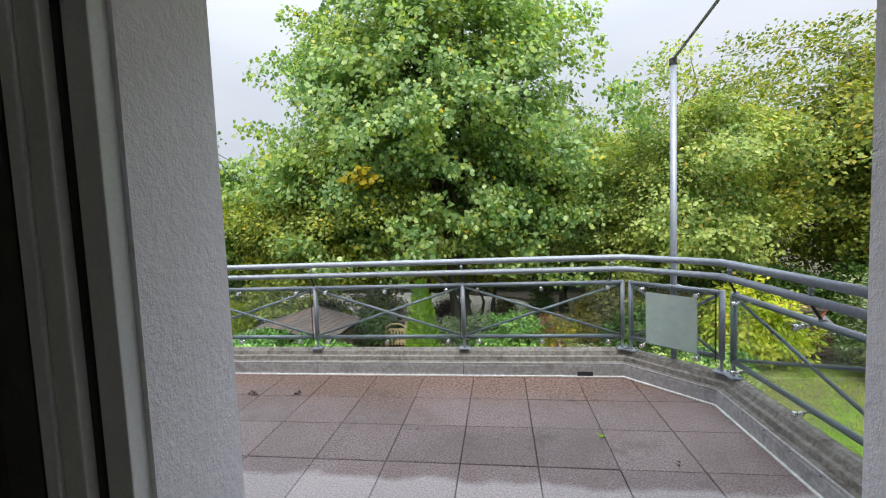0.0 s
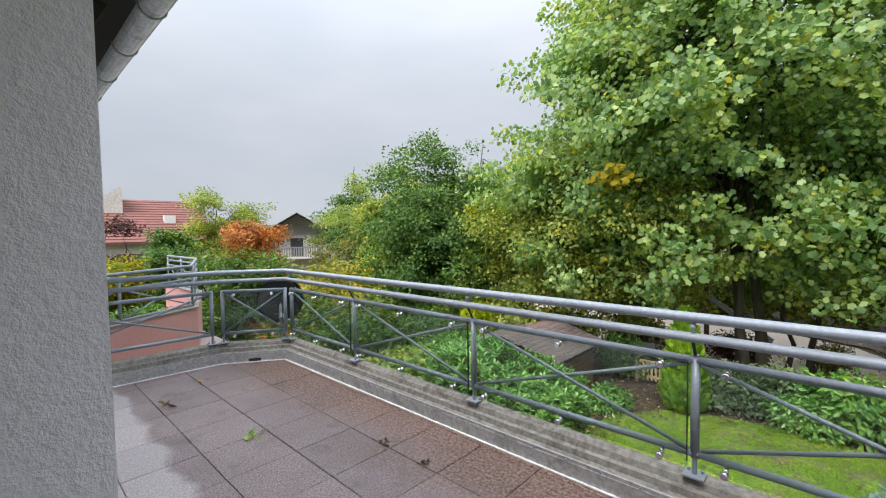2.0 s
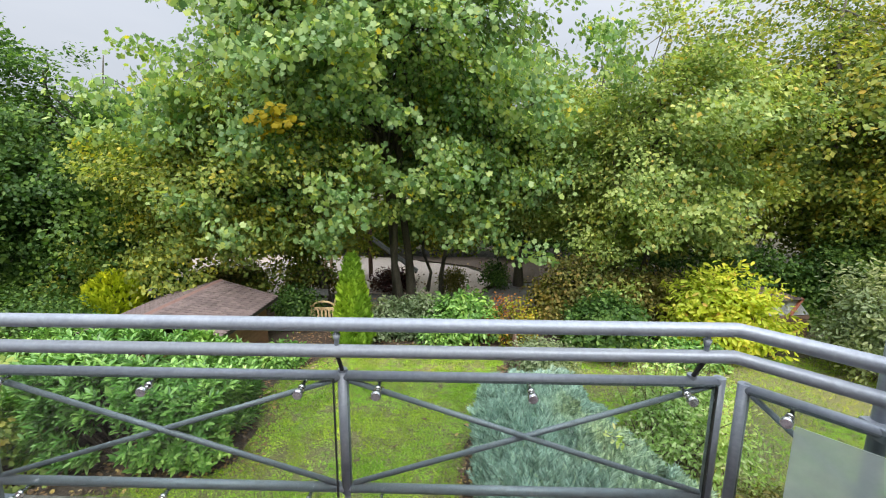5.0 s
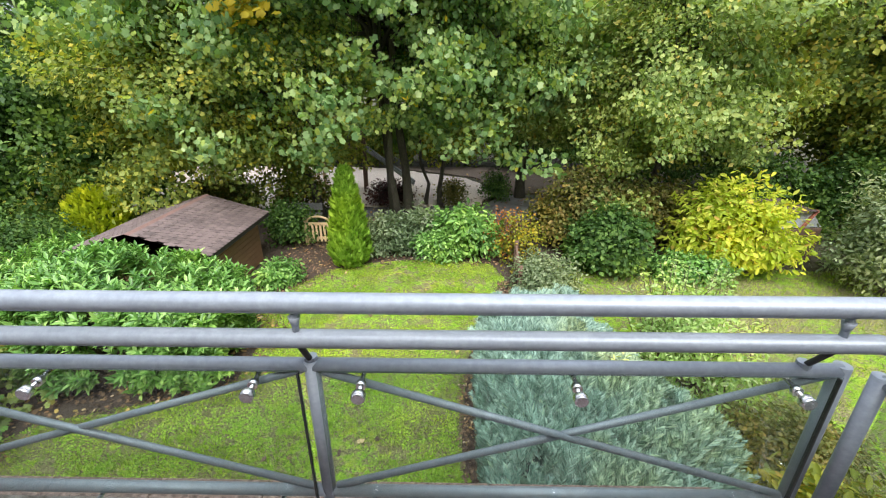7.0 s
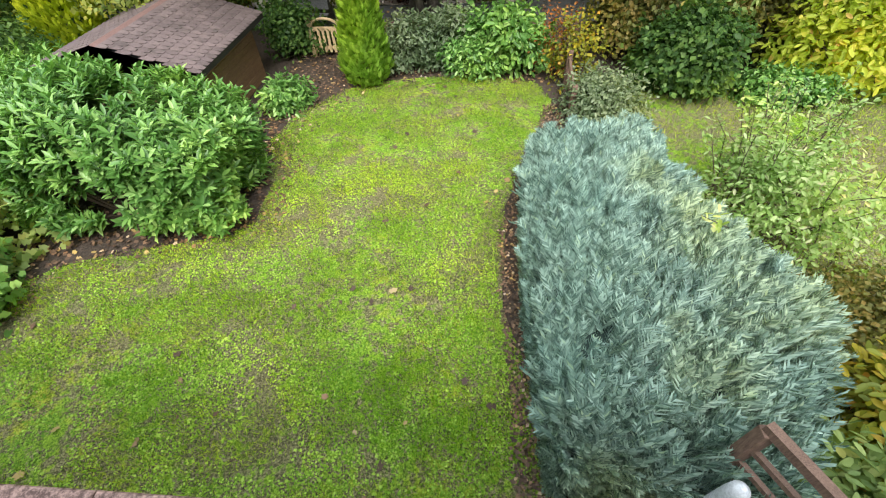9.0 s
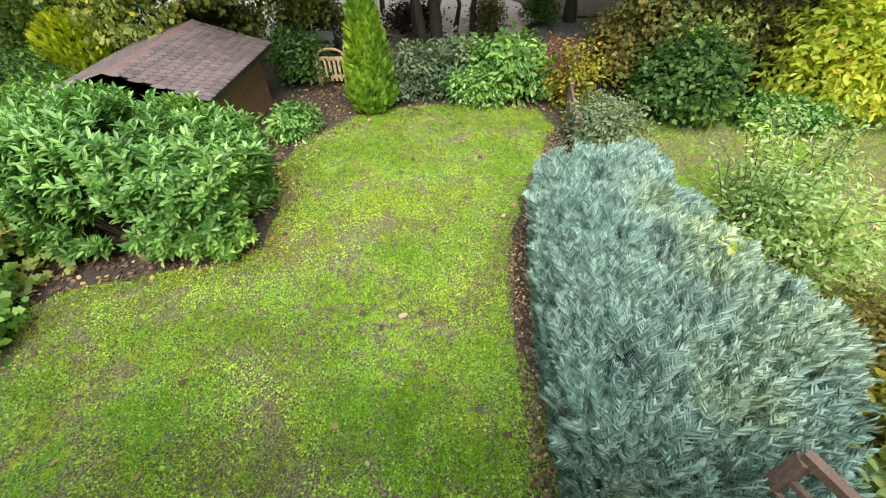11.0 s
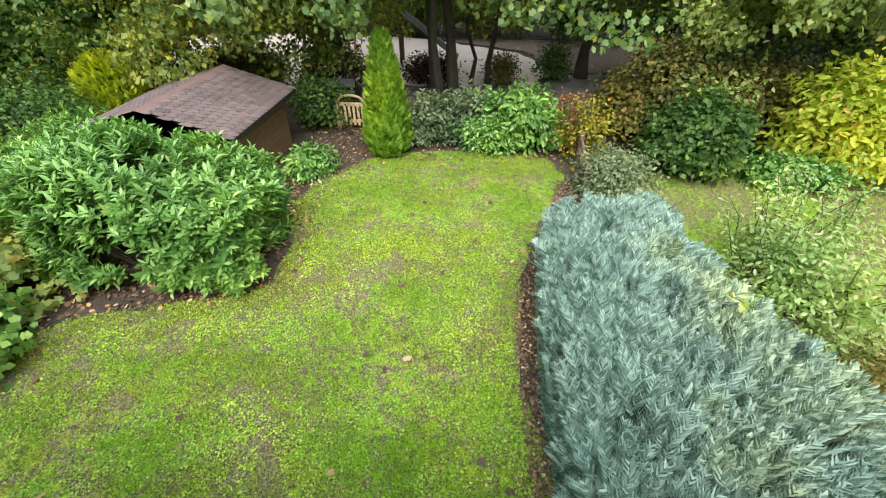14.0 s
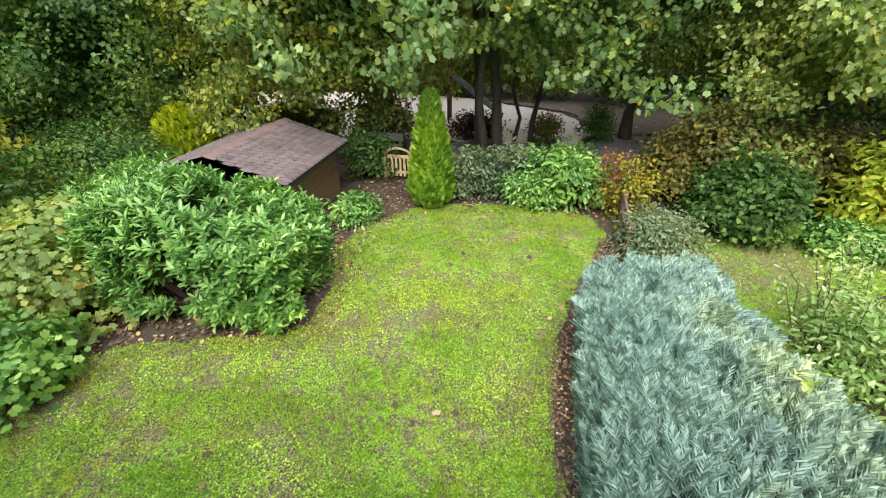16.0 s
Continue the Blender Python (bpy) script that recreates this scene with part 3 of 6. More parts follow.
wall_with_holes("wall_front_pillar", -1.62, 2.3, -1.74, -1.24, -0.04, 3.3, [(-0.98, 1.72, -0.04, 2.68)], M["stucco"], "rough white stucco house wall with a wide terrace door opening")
wall_with_holes("wall_front", -5.36, -1.624, -1.80, -1.285, -0.04, 3.3, [(-3.9, -2.1, 0.95, 2.35)], M["stucco_smooth"], "smooth white plastered house wall")
bm = box(bmesh.new(), -5.30, -1.63, -1.29, -1.19, 0.0, 0.62, 0.004)
tagged(part("wall_plinth", bm, M["stucco_smooth"]), "white projecting plinth along the house wall", "wall", kind="structure")
wall_with_holes("wall_neighbour", -13.0, -5.37, -1.80, -1.32, -3.2, 3.3, [], M["stucco_smooth"], "white plastered wall of the adjoining house")
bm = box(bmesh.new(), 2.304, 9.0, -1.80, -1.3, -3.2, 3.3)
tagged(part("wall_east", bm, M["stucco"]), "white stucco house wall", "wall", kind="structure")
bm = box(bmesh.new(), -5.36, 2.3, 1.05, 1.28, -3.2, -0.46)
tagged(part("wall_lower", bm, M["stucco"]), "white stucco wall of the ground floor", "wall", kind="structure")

win = tagged(new("window_1"), "white plastic window in the house wall", "window", kind="structure")
bm = bmesh.new()
for x0, x1, z0, z1 in ((-3.9, -3.82, 0.95, 2.35), (-2.18, -2.1, 0.95, 2.35), (-3.82, -2.18, 0.95, 1.03), (-3.82, -2.18, 2.27, 2.35), (-3.04, -2.96, 1.03, 2.27)):
    box(bm, x0, x1, -1.45, -1.38, z0, z1)
part("window_frame", bm, M["white_pvc"], win)
for x0, x1 in ((-3.82, -3.04), (-2.96, -2.18)):
    part("pane", box(bmesh.new(), x0, x1, -1.425, -1.405, 1.03, 2.27), M["window_glass"], win)
part("window_sill", box(bmesh.new(), -3.95, -2.05, -1.38, -1.17, 0.90, 0.95, 0.006), M["zinc"], win)

# room behind the door; its unseen floor and walls are pale to bounce light
for nm, dims, mt, lb in (("floor_room", (-3.2, 3.2, -6.2, -1.745, -0.12, -0.02), "room_floor", "pale room floor"),
                         ("wall_room_west", (-3.3, -3.2, -6.2, -1.745, -0.02, 2.8), "room_wall", "plain white room wall"),
                         ("wall_room_east", (3.2, 3.3, -6.2, -1.745, -0.02, 2.8), "room_wall", "plain white room wall"),
                         ("wall_room_back", (-3.3, 3.3, -6.3, -6.2, -0.02, 2.8), "room_wall", "plain white room wall"),
                         ("wall_room_front", (-3.2, -1.66, -1.9, -1.745, -0.02, 2.8), "room_wall", "plain white room wall beside the terrace door"),
                         ("wall_room_front_east", (2.34, 3.2, -1.9, -1.745, -0.02, 2.8), "room_wall", "plain white room wall beside the terrace door"),
                         ("ceiling_room", (-3.3, 3.3, -6.3, -1.745, 2.8, 2.95), "room_wall", "plain white ceiling")):
    tagged(part(nm, box(bmesh.new(), *dims), M[mt]), lb, nm.split("_")[0], kind="structure")
bm = box(bmesh.new(), -1.02, 1.76, -1.76, -1.2, -0.04, 0.02, 0.006)
tagged(part("door_sill", bm, M["zinc"]), "grey metal door sill", "sill", kind="structure")

door = tagged(new("door_1"), "open white plastic terrace door with a large glass pane", "door", kind="structure")
door.matrix_basis = pose(-1.0, -1.765, 0, 0, 0, 0)
bm = bmesh.new()
box(bm, -0.10, 0.0, -0.05, 0.03, 0.0, 2.62, 0.006)
part("door_frame", bm, M["white_pvc"], door)
part("door_stop", box(bmesh.new(), -0.13, -0.104, -0.058, -0.02, 0.0, 2.6, 0.004), M["rubber"], door, "black gap and gasket")
leaf = new("door_leaf")
leaf.parent = door
leaf.matrix_basis = pose(-0.134, -0.03, 0, 0, 0, 8)
bm = bmesh.new()
box(bm, -0.075, 0.0, -0.075, -0.005, 0.04, 2.58, 0.008)
box(bm, -0.875, -0.80, -0.075, -0.005, 0.04, 2.58, 0.008)
box(bm, -0.80, -0.075, -0.075, -0.005, 0.04, 0.13, 0.008)
box(bm, -0.80, -0.075, -0.075, -0.005, 2.5, 2.58, 0.008)
part("sash", bm, M["grey_pvc"], door).matrix_basis = leaf.matrix_basis
bm = bmesh.new()
box(bm, -0.128, -0.078, -0.085, -0.02, 0.13, 2.5, 0.008)
part("sash_bead", bm, M["white_pvc"], door).matrix_basis = leaf.matrix_basis
part("gasket", box(bmesh.new(), -0.150, -0.129, -0.07, -0.03, 0.13, 2.5, 0.003), M["rubber"], door).matrix_basis = leaf.matrix_basis
part("pane", box(bmesh.new(), -0.80, -0.151, -0.052, -0.036, 0.13, 2.5), M["window_glass"], door).matrix_basis = leaf.matrix_basis
bpy.data.objects.remove(leaf)

# eaves, gutter and downpipe
roof = tagged(new("roof"), "overhanging tiled roof with dark boarded eaves", "roof", kind="structure")
for k, (x0, x1) in enumerate(((-5.5, 3.2), (-12.5, -5.52))):
    z = 3.12
    bm = bmesh.new()
    vs = [bm.verts.new(p) for p in ((x0, -0.74, z), (x1, -0.74, z), (x1, -3.6, z + 1.5), (x0, -3.6, z + 1.5))]
    bm.faces.new(vs)
    bmesh.ops.solidify(bm, geom=bm.faces[:], thickness=0.06)
    part("eaves_boards", bm, M["dark_wood"], roof)
    for j in range(int((x1 - x0) / 0.7)):
        bm = bmesh.new()
        xx = x0 + 0.35 + 0.7 * j
        box(bm, -0.04, 0.04, 0.0, 0.62, -0.16, -0.02)
        part("rafter", bm, M["dark_wood"], roof).matrix_basis = pose(xx, -1.42, z + 0.33, -27)
for k, (x0, x1, z) in enumerate(((-5.5, 3.2, 3.10), (-12.5, -5.6, 3.10))):
    g = thing("gutter", "grey zinc half-round rain gutter under the eaves", "gutter")
    bm = bmesh.new()
    prof = [(0.075 * math.cos(a), 0.075 * math.sin(a)) for a in (math.pi + math.pi * i / 8 for i in range(9))]
    ra = [[bm.verts.new((x, -0.70 + p, z + q)) for p, q in prof] for x in (x0, x1)]
    for i in range(8):
        bm.faces.new((ra[0][i], ra[0][i + 1], ra[1][i + 1], ra[1][i]))
    bmesh.ops.solidify(bm, geom=bm.faces[:], thickness=0.006)
    tube(bm, [(x0, -0.62, z), (x1, -0.62, z)], 0.012, 6)
    part("trough", bm, M["zinc"], g)
    for j in range(int((x1 - x0) / 0.8)):
        bm = tube(bmesh.new(), [(x0 + 0.4 + 0.8 * j, -0.70 + 0.081 * math.cos(a), z + 0.081 * math.sin(a)) for a in (math.pi + math.pi * i / 6 for i in range(7))], 0.008, 5)
        part("bracket", bm, M["grey_metal"], g)
    px = x0 + 0.22
    bm = tube(bmesh.new(), [(px, -0.70, z - 0.06), (px, -0.70, z - 0.16), (px, -0.78, z - 0.25), (px, -1.06, z - 0.42), (px, -1.18, z - 0.52), (px, -1.19, z - 0.7), (px, -1.19, 0.25 if k == 0 else -3.1)], 0.045, 12)
    part("downpipe", bm, M["zinc"], g)

# ---- neighbouring terrace ----
nb = tagged(new("neighbour_terrace"), "adjoining roof terrace with pink painted parapet", "terrace", kind="structure")
NB = [(-6.75, -1.31), (-8.2, 1.1), (-10.6, 1.9), (-13.0, 1.9)]
part("slab", box(bmesh.new(), -13.0, -8.3, -1.31, 1.85, -0.95, -0.62), M["paver"], nb)
bm = bmesh.new()
sweep(bm, [(0, -3.2), (0, 0.28), (-0.16, 0.28), (-0.16, -3.2)], NB[::-1])
part("pink_parapet", bm, M["pink"], nb, "pink painted parapet")
bm = bmesh.new()
sweep(bm, [(0.02, 0.283), (0.02, 0.31), (-0.19, 0.31), (-0.19, 0.283)], NB[::-1])
part("coping", bm, M["concrete"], nb)
nr = thing("neighbour_railing", "galvanised tube railing of the adjoining terrace", "railing")
for z, r in ((1.06, 0.03), (0.95, 0.026), (0.82, 0.02), (0.34, 0.02)):
    part("tube", tube(bmesh.new(), [(x - 0.1, y - 0.05, z) for x, y in NB], r, 8), M["galv"], nr)
for (ax, ay), (bx, by) in zip(NB, NB[1:]):
    k = max(1, round(math.hypot(bx - ax, by - ay) / 1.5))
    for j in range(k + 1):
        q = j / k
        x, y = ax + (bx - ax) * q - 0.1, ay + (by - ay) * q - 0.05
        part("post", tube(bmesh.new(), [(x, y, 0.22), (x, y, 1.05)], 0.022, 8), M["galv"], nr)
        if j < k:
            x2, y2 = ax + (bx - ax) * (j + 1) / k - 0.1, ay + (by - ay) * (j + 1) / k - 0.05
            part("brace", tube(bmesh.new(), [(x, y, 0.34), (x2, y2, 0.82)], 0.012, 6), M["galv"], nr)
            part("brace", tube(bmesh.new(), [(x, y, 0.82), (x2, y2, 0.34)], 0.012, 6), M["galv"], nr)
tr = thing("planter", "long white planter with low green plants", "planter", (-9.4, 0.2, -0.62), "", -60)
part("trough", box(bmesh.new(), -0.9, 0.9, -0.2, 0.2, 0, 0.62, 0.02), M["white_pipe"], tr)
rs = np.random.RandomState(71)
pot_places = rs.uniform([-0.85, -0.18, 0.6], [0.85, 0.18, 0.85], size=(500, 3))
PLANTER = (tr, pot_places)
nbw = thing("garden_table", "round dark table on the adjoining terrace", "table", (-8.9, -0.6, -0.62))
part("tabletop", tube(bmesh.new(), [(0, 0, 0.70), (0, 0, 0.74)], 0.5, 20), M["dark_plastic"], nbw)
part("pedestal", tube(bmesh.new(), [(0, 0, 0), (0, 0, 0.04), (0, 0, 0.08), (0, 0, 0.70)], [0.28, 0.26, 0.05, 0.05], 14), M["dark_plastic"], nbw)

# dark satellite dish outside the corner of the railing
dish = thing("satellite_dish", "dark grey satellite dish on a bracket outside the railing", "dish", (-5.28, 1.30, 0.72), "", 66)
bm = bmesh.new()
rings = []
for i in range(7):
    r = 0.33 * i / 6
    rings.append([bm.verts.new((r * 0.95 * math.cos(a), 0.55 * r * r - 0.02, r * 1.08 * math.sin(a))) for a in (2 * math.pi * q / 28 for q in range(28))] if i else [bm.verts.new((0, -0.02, 0))])
for q in range(28):
    bm.faces.new((rings[0][0], rings[1][q], rings[1][(q + 1) % 28]))
for a, b in zip(rings[1:], rings[2:]):
    for q in range(28):
        bm.faces.new((a[q], b[q], b[(q + 1) % 28], a[(q + 1) % 28]))
bmesh.ops.solidify(bm, geom=bm.faces[:], thickness=0.008)
for v in bm.verts:
    v.co.y = -v.co.y
part("reflector", bm, M["dark_plastic"], dish, smooth=True).matrix_basis = pose(0, 0, 0, 18)
part("feed_arm", tube(bmesh.new(), [(0, 0.02, -0.34), (0, -0.34, -0.22)], 0.012, 8), M["grey_metal"], dish)
part("feed_head", tube(bmesh.new(), [(0, -0.34, -0.22), (0, -0.27, -0.17)], [0.035, 0.03], 10), M["grey_metal"], dish)
part("mast", tube(bmesh.new(), [(0, 0.06, -0.95), (0, 0.06, 0.1)], 0.022, 10), M["galv"], dish)
part("bracket", tube(bmesh.new(), [(0, 0.06, -0.30), (0.22, -0.13, -0.30)], 0.016, 8), M["galv"], dish)

# ---- distant houses ----
def gable_house(name, at, turn, length, depth, wall_h, ridge_h, roof_mat, label):
    h = thing(name, label, "house", at, "", turn)
    part("wall", box(bmesh.new(), -length / 2, length / 2, -depth / 2, depth / 2, 0, wall_h), M["render"], h)
    bm = bmesh.new()
    for sx in (-1, 1):
        x = sx * (length / 2 - 0.02)
        bm.faces.new([bm.verts.new(p) for p in ((x, -depth / 2, wall_h), (x, depth / 2, wall_h), (x, 0, ridge_h - 0.1))])
    bmesh.ops.solidify(bm, geom=bm.faces[:], thickness=0.2)
    part("gable", bm, M["render"], h)
    for sy in (-1, 1):
        bm = bmesh.new()
        n = 16
        slope = (ridge_h - wall_h) / (depth / 2)
        for k in range(n):
            a, b = k / n, (k + 1) / n
            o = depth / 2 + 0.5
            ya, yb = sy * o * (1 - a), sy * o * (1 - b)
            za, zb = ridge_h - slope * abs(ya), ridge_h - slope * abs(yb)
            vs = [bm.verts.new(p) for p in ((-length / 2 - 0.5, ya, za + 0.06), (length / 2 + 0.5, ya, za + 0.06), (length / 2 + 0.5, yb, zb + 0.01), (-length / 2 - 0.5, yb, zb + 0.01), (-length / 2 - 0.5, ya, za - 0.1), (length / 2 + 0.5, ya, za - 0.1), (length / 2 + 0.5, yb, zb - 0.14), (-length / 2 - 0.5, yb, zb - 0.14))]
            for q in ((0, 1, 2, 3), (7, 6, 5, 4), (0, 4, 5, 1), (1, 5, 6, 2), (2, 6, 7, 3), (3, 7, 4, 0)):
                bm.faces.new([vs[i] for i in q])
        part("roof_slope", bm, roof_mat, h)
    return h


h = gable_house("red_roofed_house", (-39, 2.2, G), 86, 15, 11, 4.6, 7.5, M["red_tile"], "long house with a red clay tile roof and dormers")
for x, z in ((0.0, 5.9), (5.5, 5.95)):
    bm = box(bmesh.new(), x - 0.35, x + 0.35, -3.55, -3.05, z - 0.42, z + 0.28)
    part("roof_window", bm, M["white_pvc"], h)
bm = bmesh.new()
vs = [bm.verts.new(p) for p in ((0, -2.2, 6.3), (2.9, -2.2, 6.3), (2.9, -2.2, 8.3), (0, 2.0, 6.3), (2.9, 2.0, 6.3), (2.9, 2.0, 8.3))]
for q in ((0, 1, 2), (5, 4, 3), (0, 3, 4, 1), (1, 4, 5, 2), (2, 5, 3, 0)):
    bm.faces.new([vs[i] for i in q])
part("dormer", bm, M["render"], h)
part("chimney", box(bmesh.new(), -1.5, -0.8, -0.4, 0.4, 6.9, 8.6), M["brick"], h)
bm = bmesh.new()
vs = [bm.verts.new(p) for p in ((-2.9, -1.9, 6.5), (-0.7, -1.9, 6.5), (-0.7, -1.9, 7.9), (-2.9, 1.5, 6.5), (-0.7, 1.5, 6.5), (-0.7, 1.5, 7.9))]
for q in ((0, 1, 2), (5, 4, 3), (0, 3, 4, 1), (1, 4, 5, 2), (2, 5, 3, 0)):
    bm.faces.new([vs[i] for i in q])
part("dormer", bm, M["render"], h)
h = gable_house("balcony_house", (-47, 23.5, G), -27, 9, 8, 4.5, 6.9, M["brown_tile"], "white house with brown roof and wooden balcony")
bm = box(bmesh.new(), 4.5, 5.9, -2.6, 2.6, 2.0, 2.2)
part("balcony_floor", bm, M["render"], h)
bm = bmesh.new()
for k in range(22):
    box(bm, 5.78, 5.84, -2.6 + k * 0.24, -2.46 + k * 0.24, 2.2, 3.2)
box(bm, 5.76, 5.88, -2.6, 2.6, 3.15, 3.28)
part("balcony_railing", bm, M["grey_metal"], h)
part("balcony_door", box(bmesh.new(), 4.5, 4.56, -0.7, 0.6, 2.2, 4.2), M["dark_plastic"], h)
bm = bmesh.new()
for sy in (-1, 1):
    vs = [bm.verts.new(p) for p in ((4.6, sy * 4.4, 4.3), (6.2, sy * 4.4, 4.3), (6.2, 0, 6.95), (4.6, 0, 6.95))]
    bm.faces.new(vs)
bmesh.ops.solidify(bm, geom=bm.faces[:], thickness=0.25)
part("gable_overhang", bm, M["dark_wood"], h)

# ---- garden ground ----
bm = bmesh.new()
bmesh.ops.create_grid(bm, x_segments=2, y_segments=2, size=1500)
for v in bm.verts:
    v.co.z = G - 0.06
tagged(part("ground", bm, M["wood_floor"]), "dark woodland floor reaching to the horizon", "ground", kind="structure")


def flat(name, outline, z, mat, label, category, thick=0.05, wobble=0.0, seed=1):
    """A thin sheet with a softly uneven outline."""
    rnd = random.Random(seed)
    pts = []
    n = len(outline)
    for i in range(n):
        a, b = Vector(outline[i]), Vector(outline[(i + 1) % n])
        k = max(1, int((b - a).length / 0.35)) if wobble else 1
        for j in range(k):
            p = a + (b - a) * (j / k)
            pts.append((p.x + rnd.uniform(-wobble, wobble), p.y + rnd.uniform(-wobble, wobble)))
    bm = bmesh.new()
    top = [bm.verts.new((x, y, z)) for x, y in pts]
    f = bm.faces.new(top)
    r = bmesh.ops.extrude_face_region(bm, geom=[f])
    for v in r["geom"]:
        if isinstance(v, bmesh.types.BMVert):
            v.co.z -= thick
    return tagged(part(name, bm, mat), label, category, kind="structure")


flat("soil_bed", [(-9, 1.95), (4.6, 1.95), (5.5, 14.2), (-12, 14.2)], G - 0.02, M["soil"], "dark soil of the planting beds", "ground", 0.03)
LAWN = [(-6.6, 2.06), (0.95, 2.06), (0.7, 3.7), (0.5, 4.2), (0.45, 5.0), (0.6, 6.5), (1.15, 8.5), (1.75, 10.0), (1.5, 10.9), (0.4, 11.2), (-1.2, 11.1), (-2.2, 10.85), (-2.94, 10.4), (-3.6, 9.4), (-3.9, 8.3), (-3.4, 6.9), (-3.35, 6.0), (-3.7, 5.65), (-5.0, 5.3), (-5.95, 4.93), (-6.5, 4.2)]
flat("lawn", LAWN, G, M["lawn"], "mossy lawn with clover and worn patches", "lawn", 0.03, 0.10, 3)
flat("lawn_neighbour", [(2.6, 2.4), (14, 2.4), (14, 10.6), (2.5, 10.8)], G - 0.004, M["lawn"], "neighbouring lawn", "lawn", 0.03, 0.1, 5)
flat("path", [(-40, 15.5), (-40, 13.9), (-8, 14.4), (3, 14.7), (14, 15.2), (14, 17.4), (7, 18.6), (2.6, 18.2), (1.6, 16.5), (-8, 16.0)], G + 0.004, M["asphalt"], "wet grey asphalt footpath", "path", 0.05, 0.04, 6)
flat("play_sand", [(-16, 16.4), (-8, 16.1), (1.3, 16.6), (2.3, 18.4), (1.2, 21.5), (-4, 24.0), (-14, 24.4)], G + 0.01, M["sand"], "pale sand area of a playground", "sand", 0.05, 0.12, 7)
flat("leafy_ground", [(2.4, 18.4), (7.5, 18.8), (8, 24), (-3.6, 24.3), (1.6, 21.6)], G + 0.006, surface("leaf_strewn_earth", (0.085, 0.06, 0.045), (0.16, 0.115, 0.085), 1.0, 16, 0.8, 0, 0.8, 0.03), "dark earth strewn with fallen leaves", "ground", 0.05, 0.1, 8)

# ---- plants ----
SHAPES = {
    "diamond": ([(0, 0, 0), (0.45, -0.36, 0.1), (1, 0, -0.03), (0.45, 0.36, 0.1)], [(0, 1, 2), (0, 2, 3)]),
    "oval": ([(0, 0, 0), (0.2, -0.15, 0.05), (0.55, -0.22, 0.06), (0.86, -0.14, 0.02), (1, 0, -0.05), (0.86, 0.14, 0.02), (0.55, 0.22, 0.06), (0.2, 0.15, 0.05)], [(0, 1, 2, 3, 4), (0, 4, 5, 6, 7)]),
    "maple": ([(0, 0, 0), (0.16, -0.46, 0.03), (0.42, -0.28, 0.02), (0.6, -0.52, -0.05), (1.05, 0, -0.06), (0.6, 0.52, -0.05), (0.42, 0.28, 0.02), (0.16, 0.46, 0.03)], [(0, 1, 2, 3, 4, 5, 6, 7)]),
    "blade": ([(0, -0.05, 0), (0.55, -0.035, 0.02), (1, 0, 0.1), (0, 0.05, 0)], [(0, 1, 2, 3)]),
    "clover": ([(0, 0, 0), (0.5, -0.5, 0.05), (1, -0.2, 0), (1, 0.2, 0), (0.5, 0.5, 0.05)], [(0, 1, 2, 3, 4)]),
}


def plume(pairs, spread, lean, width):
    """A feathered conifer spray: a spine with pointed side leaflets, in one piece."""
    vs = [(k / (pairs + 1.0), 0, 0.03 * math.sin(3 * k / pairs)) for k in range(pairs + 1)] + [(1.0, 0, -0.03)]
    fs = []
    for k in range(pairs):
        x, x2 = vs[k][0], vs[k + 1][0]
        w = spread * (1.05 - 0.75 * k / pairs) * (0.7 if k == 0 else 1)
        for sg in (-1, 1):
            i = len(vs)
            vs.extend([(x + 0.3 * w * lean, sg * (0.62 * w + width * 0.4), 0.03), (x + w * lean, sg * w, -0.02)])
            fs.append((k, i, i + 1, k + 1) if sg < 0 else (k + 1, i + 1, i, k))
    i = len(vs)
    vs.extend([(0.93, -width, 0.01), (0.93, width, 0.01)])
    fs.append((pairs, i, pairs + 1, i + 1))
    return vs, fs


SHAPES["laurel"] = ([(0, 0, 0), (0.25, -0.12, 0.05), (0.6, -0.155, 0.05), (1, 0, -0.10), (0.6, 0.155, 0.05), (0.25, 0.12, 0.05), (0.5, 0, 0.0)], [(0, 1, 2, 6), (6, 2, 3), (6, 3, 4), (0, 6, 4, 5)])


def frond(pairs, reach, forward, width):
    """A flat feathery cypress spray: a thin spine with narrow pointed side sprays."""
    vs = [(0, -0.02, 0), (0, 0.02, 0), (1.0, 0, -0.05)]
    fs = [(0, 2, 1)]
    for k in range(pairs):
        x = 0.05 + 0.80 * k / pairs
        length = reach * math.sin(math.pi * (0.22 + 0.66 * k / pairs)) * (1.0 if k % 2 else 0.8)
        for sg in (-1, 1):
            i = len(vs)
            vs.extend([(x, 0, 0.0), (x + forward * length * 0.62, sg * (length * 0.42 + width), 0.025), (x + forward * length, sg * length, -0.03), (x + width * 2.6, 0, 0.01)])
            fs.append((i, i + 1, i + 2, i + 3) if sg < 0 else (i + 3, i + 2, i + 1, i))
    return vs, fs


SHAPES["frond"] = frond(7, 0.17, 1.9, 0.03)
SHAPES["fan"] = plume(4, 0.36, 0.9, 0.09)


